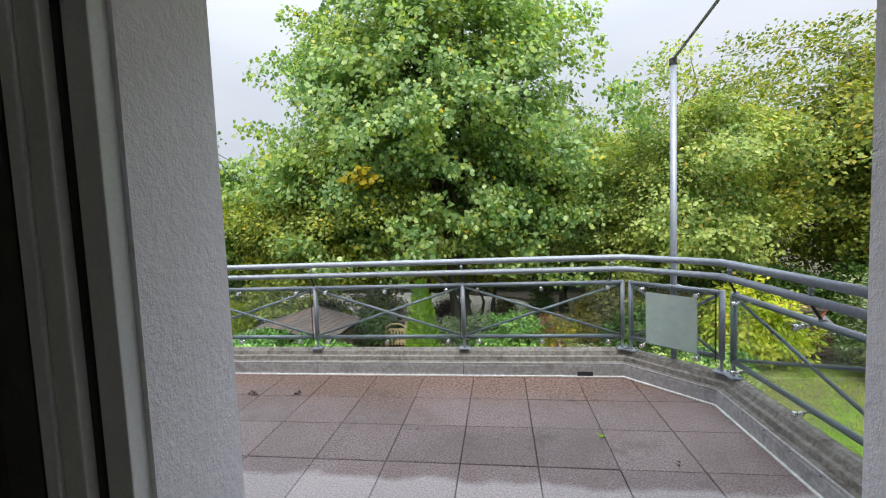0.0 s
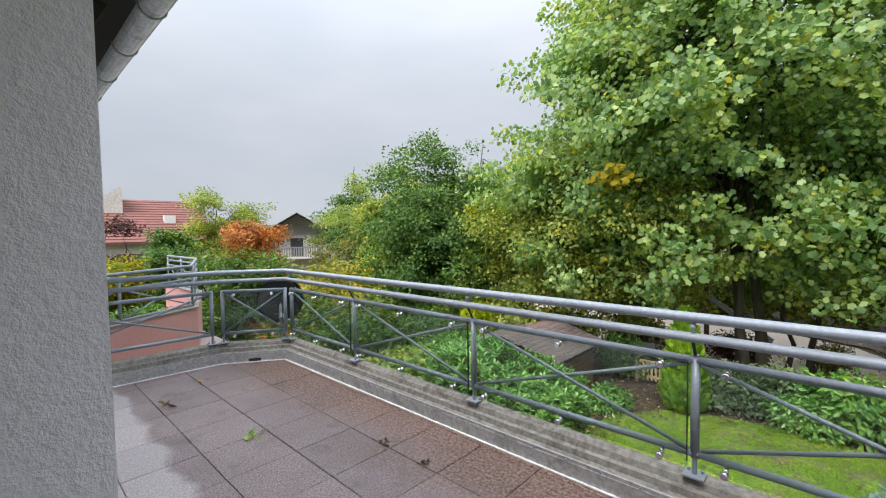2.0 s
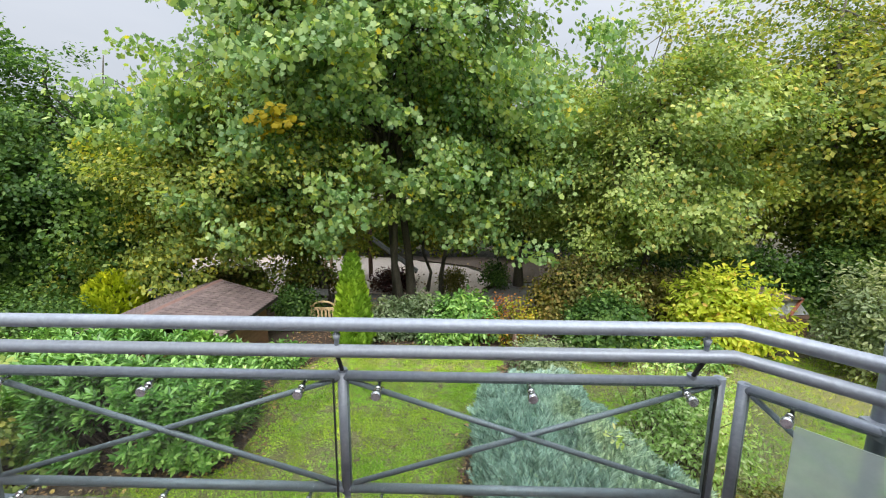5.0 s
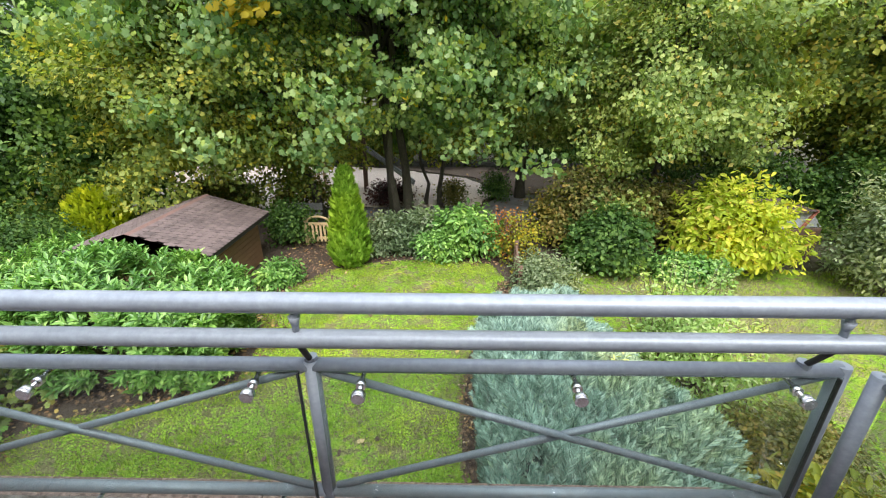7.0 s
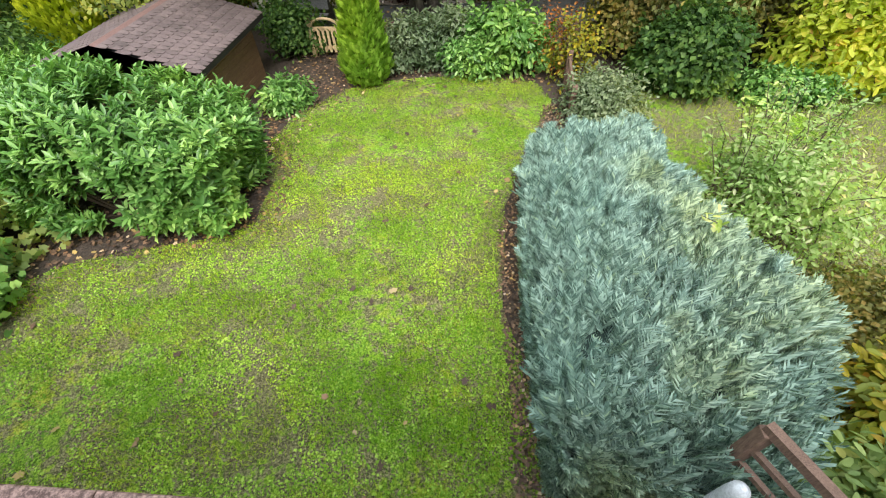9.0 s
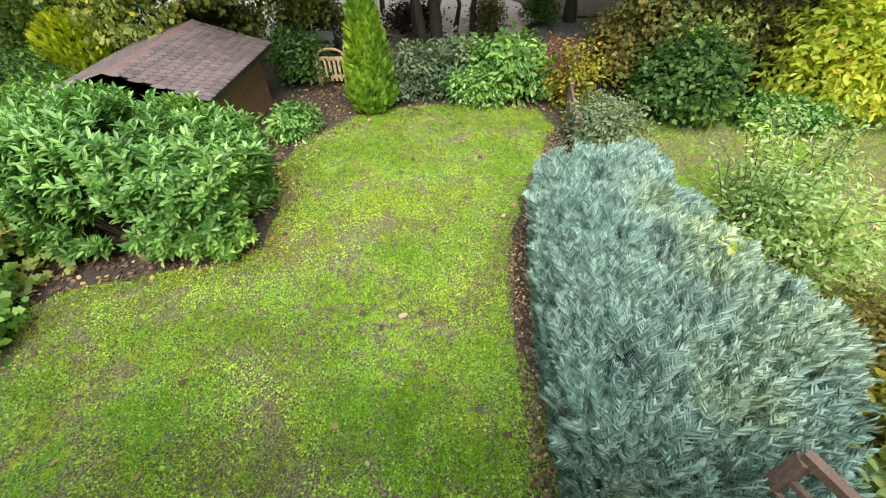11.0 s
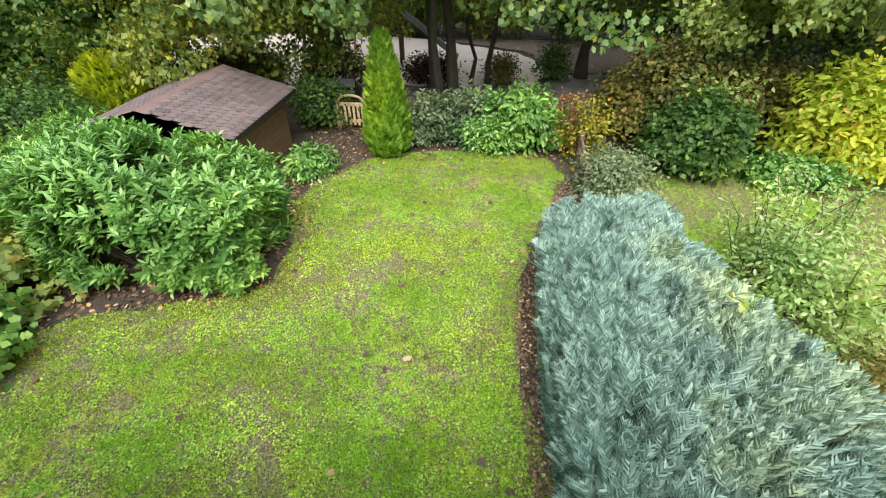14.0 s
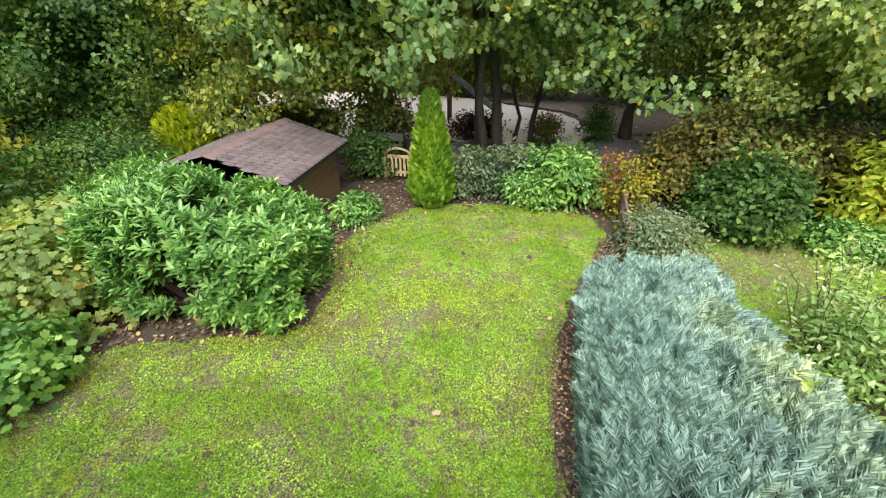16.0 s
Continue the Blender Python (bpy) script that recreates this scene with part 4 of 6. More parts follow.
def scatter(name, P, N, A, size, shape, mat, parent=None, label=""):
    """Leaves as one mesh: places, facings, axes and sizes, each leaf its own island."""
    tv, tf = SHAPES[shape]
    P, N, A = np.asarray(P), np.asarray(N), np.asarray(A)
    N = N / np.linalg.norm(N, axis=1, keepdims=True)
    A = A - N * (A * N).sum(1, keepdims=True)
    A = A / np.maximum(np.linalg.norm(A, axis=1, keepdims=True), 1e-6)
    B = np.cross(N, A)
    size = np.broadcast_to(size, (len(P),))[:, None]
    T = np.array(tv)
    V = P[:, None] + size[:, None] * (T[None, :, 0:1] * A[:, None] + T[None, :, 1:2] * B[:, None] + T[None, :, 2:3] * N[:, None])
    n, k = len(P), len(T)
    idx = np.concatenate([np.array(f) for f in tf])
    starts = np.cumsum([0] + [len(f) for f in tf])[:-1]
    loops = (np.arange(n)[:, None] * k + idx[None]).ravel()
    ls = (np.arange(n)[:, None] * len(idx) + starts[None]).ravel()
    me = bpy.data.meshes.new(name)
    me.vertices.add(n * k)
    me.vertices.foreach_set("co", V.ravel().astype(np.float32))
    me.loops.add(len(loops))
    me.loops.foreach_set("vertex_index", loops.astype(np.int32))
    me.polygons.add(len(ls))
    me.polygons.foreach_set("loop_start", ls.astype(np.int32))
    me.update(calc_edges=True)
    me.materials.append(mat)
    ob = new(name, me)
    if parent:
        ob.parent = parent
    if label:
        ob["label"] = label
    return ob


def bumpy(rng, d, amount, freq):
    """An uneven radius by direction."""
    return np.array([1 + amount * noise.noise(Vector((float(x), float(y), float(z))) * freq + Vector((rng, rng * 0.7, 0))) for x, y, z in d])


def clumps(rs, centre, radii, count, shell=0.4, low=-0.9, amount=0.6, freq=2.4):
    d = rs.normal(size=(count * 2, 3))
    d /= np.linalg.norm(d, axis=1, keepdims=True)
    d = d[d[:, 2] > low][:count]
    r = rs.uniform(0, 1, len(d)) ** shell * bumpy(float(rs.uniform(0, 50)), d, amount, freq)
    return np.array(centre) + d * r[:, None] * np.array(radii), d


def crown(name, rs, centres, dirs, per, spread, size, shape, mat, parent, droop=0.25, flat_z=0.55, facing=0.8, label=""):
    n = len(centres)
    C, D = np.repeat(centres, per, 0), np.repeat(dirs, per, 0)
    off = np.clip(rs.normal(size=(n * per, 3)), -1.5, 1.5) * spread * np.array([1, 1, flat_z])
    P = C + off
    N = np.array([0, 0, facing * 0.55]) + D * 0.75 + rs.normal(size=P.shape) * 0.6
    A = rs.normal(size=P.shape) * 0.7 + D * 0.6 + off / max(spread, 0.01) * 0.4 + np.array([0, 0, -droop])
    return scatter(name, P, N, A, size * rs.uniform(0.65, 1.25, len(P)), shape, mat, parent, label)


def boughs(rs, centre, radii, count, shell, low, amount, each=9):
    """Clumps gathered on drooping boughs, with gaps between the boughs."""
    tips, dirs = clumps(rs, centre, radii, max(6, count // each), shell, low, amount)
    size = 0.185 * float(np.mean(radii))
    off = np.clip(rs.normal(size=(len(tips) * each, 3)), -1.8, 1.8) * np.array([size, size, size * 0.6])
    off[:, 2] -= 0.28 * np.hypot(off[:, 0], off[:, 1])
    return np.repeat(tips, each, 0) + off, np.repeat(dirs, each, 0), tips


def limbs(t_ob, rs, base, fork, targets, r0, bark, sides=6):
    base, fork = Vector(base), Vector(fork)
    for t in targets:
        t = Vector([float(v) for v in t])
        s = rs.uniform(0.15, 0.95)
        a = base.lerp(fork, s)
        a.z = base.z + (fork.z - base.z) * s
        mid = a.lerp(t, 0.5) + Vector(rs.normal(size=3) * 0.12 * (t - a).length * 0.5)
        mid.z += 0.12 * (t - a).length
        r = r0 * (1 - 0.72 * s) * 0.5
        part("limb", tube(bmesh.new(), [a, a.lerp(mid, 0.5) + Vector(rs.normal(size=3) * 0.05), mid, t], [r, r * 0.75, r * 0.5, 0.006], sides, False), M[bark], t_ob, smooth=True)


def tree(name, label, base, lean, height, r0, centre, radii, n_clumps, per, spread, size, shape, mat, seed, stems=1, group="", low=-0.85, shell=0.42, category="tree", bark="bark", n_limbs=40, amount=0.6, facing=0.8, hang=0.3):
    rs = np.random.RandomState(seed)
    t = thing(name, label, category, (0, 0, 0), group)
    cs, ds, tips = boughs(rs, centre, radii, n_clumps, shell, low, amount)
    clear = cs[:, 2] > base[2] + hang
    cs, ds = cs[clear], ds[clear]
    tips = tips[tips[:, 2] > base[2] + hang]
    for k in range(stems):
        bx, by = base[0] + (0.35 * math.cos(k * 2.4) if stems > 1 else 0), base[1] + (0.35 * math.sin(k * 2.4) if stems > 1 else 0)
        top = (bx + lean[0] + rs.normal() * 0.4 * (stems > 1) * 2, by + lean[1] + rs.normal() * 0.5 * (stems > 1), base[2] + height)
        pts, rad = [], []
        for i in range(9):
            s = i / 8
            w = 0.06 * height * 0.2
            pts.append((bx + (top[0] - bx) * s ** 1.2 + rs.normal() * w * (0 < i), by + (top[1] - by) * s + rs.normal() * w * (0 < i), base[2] - 0.1 + (height + 0.1) * s))
            rad.append(r0 * ((1.35 if i == 0 else 1) - 0.86 * s) * (1 if k == 0 else 0.75))
        part("trunk", tube(bmesh.new(), pts, rad, 9), M[bark], t, "bark-covered trunk", smooth=True)
        pick = rs.choice(len(tips), min(n_limbs, len(tips)), replace=False)
        limbs(t, rs, pts[2], pts[-1], tips[pick], r0, bark)
    crown("crown", rs, cs, ds, per, spread, size, shape, mat, t, facing=facing)
    return t


tree("maple_tree", "tall maple with broad green crown and a few yellow leaves", (-1.5, 14.8, G), (-1.6, 0.4), 14.5, 0.165, (-2.3, 14.8, 5.6), (6.3, 4.4, 8.2), 1350, 90, 0.36, 0.155, "maple", M["maple_leaf"], 11, 3, low=-0.74, n_limbs=60, shell=0.34, amount=0.42, hang=2.7)
tree("young_tree", "slender two-stemmed young tree beside the path", (-0.45, 16.5, G), (0.8, 0.3), 7.0, 0.10, (1.3, 15.7, 2.4), (2.8, 2.0, 3.3), 198, 90, 0.34, 0.14, "maple", M["maple_leaf"], 12, 2, n_limbs=24, hang=2.3)
tree("lime_tree", "lime tree with yellowing green leaves and a dark leaning trunk", (-4.4, 14.9, G), (-1.6, -0.4), 6.2, 0.17, (-7.1, 13.4, 1.15), (3.5, 2.6, 3.5), 540, 100, 0.34, 0.145, "diamond", M["lime_leaf"], 13, n_limbs=45, hang=1.3)
tree("hornbeam", "dense dark green hornbeam reaching to the ground", (-14.4, 15.0, G), (0.3, 0), 8.4, 0.2, (-14.4, 14.8, 1.3), (4.7, 3.6, 5.0), 810, 95, 0.38, 0.165, "diamond", M["beech_leaf"], 14, n_limbs=40, amount=0.5)
tree("hazel_tree", "light green tree with wispy upper twigs", (6.6, 14.2, G), (0.3, 0), 8.6, 0.13, (6.9, 13.4, 2.2), (2.9, 2.6, 4.5), 540, 85, 0.32, 0.145, "diamond", M["light_leaf"], 15, 2, n_limbs=22)
tree("hornbeam", "tall hornbeam turning yellow with dark inner crown", (14.2, 16.5, G), (0.4, 0), 11.5, 0.24, (14.6, 16.2, 2.9), (5.6, 4.6, 6.0), 738, 105, 0.42, 0.175, "diamond", M["right_leaf"], 16, n_limbs=50)
tree("hornbeam", "tall hornbeam turning yellow with dark inner crown", (17.5, 10.5, G), (0.2, 0), 10.5, 0.24, (17.6, 10.6, 2.2), (4.8, 4.6, 6.0), 420, 130, 0.45, 0.16, "diamond", M["right_leaf"], 17, n_limbs=40)
tree("dark_trunked_tree", "tree with dark forked trunk and yellow-green leaves behind the path", (3.3, 17.9, G), (0.5, 0.5), 8.5, 0.2, (3.8, 17.6, 1.9), (3.6, 2.6, 4.2), 300, 140, 0.42, 0.14, "diamond", M["light_leaf"], 18, n_limbs=40, low=-0.7)
tree("background_tree", "pale green tree standing behind the hornbeam", (-25, 19, G), (0, 0), 8.5, 0.18, (-25, 19, 2.4), (2.8, 3, 4.4), 200, 110, 0.4, 0.15, "diamond", M["light_leaf"], 19, group="far trees")
rs = np.random.RandomState(5)
for k, (x, y, h, w, mt) in enumerate(((-20, 25, 9.5, 4.5, "beech_leaf"), (-12.5, 28.5, 9, 4.6, "beech_leaf"), (-5, 29.5, 10.5, 4.6, "lime_leaf"), (2, 30, 10, 4.6, "beech_leaf"), (8.6, 25, 9.5, 4.4, "light_leaf"), (13, 27, 12.5, 5.2, "right_leaf"), (21, 20, 12.5, 5.5, "right_leaf"), (24, 11, 11, 5, "right_leaf"), (-20.5, 17.0, 7.2, 2.6, "lime_leaf"), (-33, 22, 9, 4.2, "beech_leaf"))):
    tree("background_tree", "broad woodland tree in autumn green behind the playground", (x, y, G), (0, 0), h + 2, 0.2, (x, y, G + h * 0.58), (w, w * 0.8, h * 0.5), 225, 90, 0.5, 0.25, "diamond", M[mt], 40 + k, group="far trees", n_limbs=18, amount=0.4)


def bush(name, label, at, radii, n_clumps, per, spread, size, shape, mat, seed, group="", shell=0.3, category="shrub", low=-0.3, facing=0.8, stems=7, amount=0.3, lift=0.35, leaf_label=""):
    """A shrub: stems from the ground and a dense uneven crown."""
    rs = np.random.RandomState(seed)
    t = thing(name, label, category, (0, 0, 0), group)
    c0 = (at[0], at[1], at[2] + radii[2] * lift)
    cs, ds = clumps(rs, c0, (radii[0], radii[1], radii[2] * (2 - lift) / 2 * 1.0), n_clumps, shell, low, amount, 2.2)
    cs[:, 2] = np.maximum(cs[:, 2], at[2] + 0.06)
    for k in rs.choice(len(cs), min(stems, len(cs)), replace=False):
        p = Vector([float(v) for v in cs[k]])
        b = Vector((at[0] + rs.normal() * radii[0] * 0.2, at[1] + rs.normal() * radii[1] * 0.2, at[2] - 0.03))
        part("stem", tube(bmesh.new(), [b, b.lerp(p, 0.5) + Vector((0, 0, 0.1)), p], [0.02, 0.014, 0.005], 5, False), M["twig"], t)
    crown("foliage", rs, cs, ds, per, spread, size, shape, mat, t, facing=facing)
    return t


# cherry laurel beside the lawn
def laurel(name, label, x0, x1, y0, y1, top, count, seed, size=0.165):
    rs = np.random.RandomState(seed)
    t = thing(name, label, "shrub")
    cx, cy, rx, ry = (x0 + x1) / 2, (y0 + y1) / 2, (x1 - x0) / 2, (y1 - y0) / 2
    P, N, A = [], [], []
    tips = []
    while len(tips) < count:
        d = rs.normal(size=3)
        d /= np.linalg.norm(d)
        if d[2] < -0.25:
            continue
        e = 0.62
        q = np.sign(d) * np.abs(d) ** e
        q /= max(abs(q).max(), 1e-6) ** 0.55
        r = rs.uniform(0.80, 1.06) * (1 + 0.13 * noise.noise(Vector((float(d[0]), float(d[1]), float(d[2]))) * 2.6 + Vector((seed, 0, 0))))
        h = (top - G) * (1 - 0.24 * max(0.0, q[0]))
        p = np.array([cx + q[0] * rx * r, cy + q[1] * ry * r, G + 0.12 + max(0.0, (q[2] * 0.62 + 0.36)) * h * min(r, 1.04)])
        tips.append((p, d))
    for i, (p, d) in enumerate(tips):
        axis = d * 0.75 + np.array([0, 0, 0.75]) + rs.normal(size=3) * 0.25
        axis /= np.linalg.norm(axis)
        side = np.cross(axis, rs.normal(size=3))
        side /= np.linalg.norm(side)
        up = np.cross(side, axis)
        for k in range(13):
            a = k * 2.4
            out = side * math.cos(a) + up * math.sin(a)
            s = k / 13
            P.append(p - axis * 0.2 * (1 - s))
            A.append(out * (1 - 0.55 * s) + axis * (0.15 + 0.95 * s) - np.array([0, 0, 0.15 * (1 - s)]))
            N.append(axis * (1 - 0.6 * s) - out * (0.3 + 0.6 * s) + np.array([0, 0, 0.3]) + rs.normal(size=3) * 0.15)
        if i % 60 == 0:
            b = Vector((float(cx + (p[0] - cx) * 0.35), float(cy + (p[1] - cy) * 0.35), G - 0.03))
            part("stem", tube(bmesh.new(), [b, b.lerp(Vector(p.tolist()), 0.6), Vector(p.tolist())], [0.022, 0.014, 0.005], 5, False), M["twig"], t)
    scatter("foliage", P, N, A, size * rs.uniform(0.7, 1.2, len(P)), "laurel", M["laurel_leaf"], t)
    return t


laurel("cherry_laurel", "large glossy green cherry laurel beside the lawn", -6.9, -3.45, 5.45, 7.5, -1.28, 1900, 21)
laurel("cherry_laurel", "broad cherry laurel along the garden boundary", -9.8, -7.1, 7.2, 10.0, -2.0, 520, 22)
bush("bramble_bush", "bushy green shrub with lobed leaves by the lawn", (-7.6, 5.6, G), (1.2, 1.3, 1.5), 130, 42, 0.2, 0.12, "maple", M["light_leaf"], 23)
bush("bramble_bush", "low leafy shrub at the lawn edge", (-6.7, 3.9, G), (0.85, 0.8, 0.95), 90, 40, 0.17, 0.11, "maple", M["laurel_leaf"], 24)
bush("hazel_bush", "tall green bush at the garden boundary", (-10.2, 5.2, G), (2.0, 2.4, 2.4), 170, 60, 0.3, 0.13, "diamond", M["beech_leaf"], 25)
bush("hazel_bush", "yellow-green bush at the garden boundary", (-13.2, 7.2, G), (2.1, 2.0, 3.1), 160, 60, 0.3, 0.14, "diamond", M["autumn_leaf"], 26)
bush("hazel_bush", "green bush at the garden boundary", (-12.0, 10.5, G), (2.2, 1.4, 1.4), 150, 60, 0.26, 0.11, "diamond", M["beech_leaf"], 27)
bush("brown_bush", "brownish autumn bush behind the garden", (-17.5, 10.0, G), (2.2, 2.0, 3.6), 130, 60, 0.32, 0.15, "diamond", M["brown_bush"], 28)

# clipped conifers
def conifer(name, label, at, h, profile, count, size, shape, mat, seed):
    rs = np.random.RandomState(seed)
    t = thing(name, label, "conifer")
    s = rs.uniform(0, 1, count)
    s = np.clip(s ** 1.05, 0, 1)
    r = np.array([profile(v) for v in s]) * rs.uniform(0.72, 1.05, count)
    a = rs.uniform(0, 2 * math.pi, count)
    out = np.stack([np.cos(a), np.sin(a), np.zeros(count)], 1)
    P = np.array(at) + out * r[:, None] + np.stack([0 * s, 0 * s, 0.04 + s * h], 1)
    A = out * 0.6 + np.array([0, 0, 1.0]) + rs.normal(size=(count, 3)) * 0.25
    N = np.cross(A, rs.normal(size=(count, 3)) * 0.6 + np.cross(out, [0, 0, 1.0]))
    part("trunk", tube(bmesh.new(), [(at[0], at[1], at[2] - 0.05), (at[0], at[1], at[2] + h * 0.9)], [0.05, 0.01], 6), M["bark"], t)
    scatter("sprays", P, N, A, size * rs.uniform(0.7, 1.3, count), shape, mat, t)
    return t


conifer("thuja", "slim pointed green thuja at the end of the lawn", (-2.42, 10.85, G), 2.62, lambda s: 0.6 * (1 - s) ** 0.6 * min(1, 0.6 + s * 3), 4200, 0.17, "fan", M["thuja"], 31)
conifer("globe_thuja", "round clipped golden-green thuja by the shed", (-10.35, 12.2, G), 1.72, lambda s: 0.8 * math.sqrt(max(0.02, 1 - (1.75 * s - 0.75) ** 2)) if s > 0.0 else 0.5, 3600, 0.16, "fan", M["gold_thuja"], 32)

# blue-green false cypress hedge: core painted dark as shade, and dense upright sprays
rs = np.random.RandomState(33)
hedge = thing("cypress_hedge", "wide blue-green false cypress hedge beside the lawn", "hedge")
LEFT = [(0.85, 2.4), (0.78, 4.0), (0.80, 5.6), (1.02, 7.0)]
RIGHT = [(2.3, 2.1), (3.5, 3.8), (2.8, 5.4), (2.55, 7.5)]


def hedge_at(s, w):
    def at(line):
        k = min(int(s * 3), 2)
        f = s * 3 - k
        return np.array(line[k]) * (1 - f) + np.array(line[k + 1]) * f
    a, b = at(LEFT), at(RIGHT)
    return a * (1 - w) + b * w


def hedge_top(s, w):
    edge = min(w, 1 - w, s * 1.6, (1 - s) * 1.6)
    return G + 0.95 + 0.42 * min(1, edge * 4.5) ** 0.5 - 0.12 * s + 0.10 * noise.noise(Vector((s * 7.3, w * 4.1, 2.37)))


# core sheet under the sprays; its near-black green stands for shade in the gaps
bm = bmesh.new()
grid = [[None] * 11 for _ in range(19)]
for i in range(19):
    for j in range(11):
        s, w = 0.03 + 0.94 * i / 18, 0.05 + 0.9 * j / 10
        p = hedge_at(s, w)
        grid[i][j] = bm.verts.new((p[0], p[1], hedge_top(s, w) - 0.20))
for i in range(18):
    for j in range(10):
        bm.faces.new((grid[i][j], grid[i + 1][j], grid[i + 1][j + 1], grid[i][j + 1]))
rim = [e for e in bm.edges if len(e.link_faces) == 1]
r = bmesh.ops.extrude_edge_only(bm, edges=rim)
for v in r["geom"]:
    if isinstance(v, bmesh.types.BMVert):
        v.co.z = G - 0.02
part("shade_core", bm, leaves("shaded_cypress", [(0, (0.03, 0.055, 0.045)), (1, (0.04, 0.07, 0.055))], 0.8, 0.0), hedge)
P, N, A, S = [], [], [], []
for k in range(1700):
    s, w = rs.uniform(0, 1), rs.uniform(0, 1)
    p = hedge_at(s, w)
    out = np.array([(w - 0.42) * 0.95, (s - 0.6) * 0.5, 0.0])
    axis = np.array([0.15, 0.1, 0.95]) + out + rs.normal(size=3) * np.array([0.16, 0.16, 0.05])
    face = np.array([-0.2, -1.0, 0.3]) + rs.normal(size=3) * 0.3
    z = hedge_top(s, w) - 0.25 + rs.normal() * 0.085
    for j in range(7):
        P.append((p[0] + rs.normal() * 0.03, p[1] + rs.normal() * 0.03, z - rs.uniform(0, 0.07)))
        A.append(axis + rs.normal(size=3) * np.array([0.14, 0.14, 0.05]))
        N.append(face + rs.normal(size=3) * 0.2)
        S.append(rs.uniform(0.26, 0.44))
for k in range(7000):
    which = rs.choice(4, p=[0.56, 0.2, 0.14, 0.1])
    u = rs.uniform(0, 1)
    s, w = ((u, 0.0), (u, 1.0), (0.0, u), (1.0, u))[which]
    p = hedge_at(s, w)
    o = (np.array([-1, 0, 0]), np.array([1, 0.1, 0]), np.array([0.2, -1, 0]), np.array([0, 1, 0]))[which]
    z = rs.uniform(G + 0.05, hedge_top(s, w))
    P.append((p[0] - o[0] * 0.09, p[1] - o[1] * 0.09, z - 0.1))
    A.append(o * 0.55 + np.array([0, 0, 0.9]) + rs.normal(size=3) * 0.16)
    N.append(np.cross(A[-1], np.cross(o, [0, 0, 1.0]) + rs.normal(size=3) * 0.5) * (1 if rs.rand() < 0.5 else -1))
    S.append(rs.uniform(0.2, 0.33))
scatter("sprays", P, N, A, np.array(S), "frond", M["cypress"], hedge)

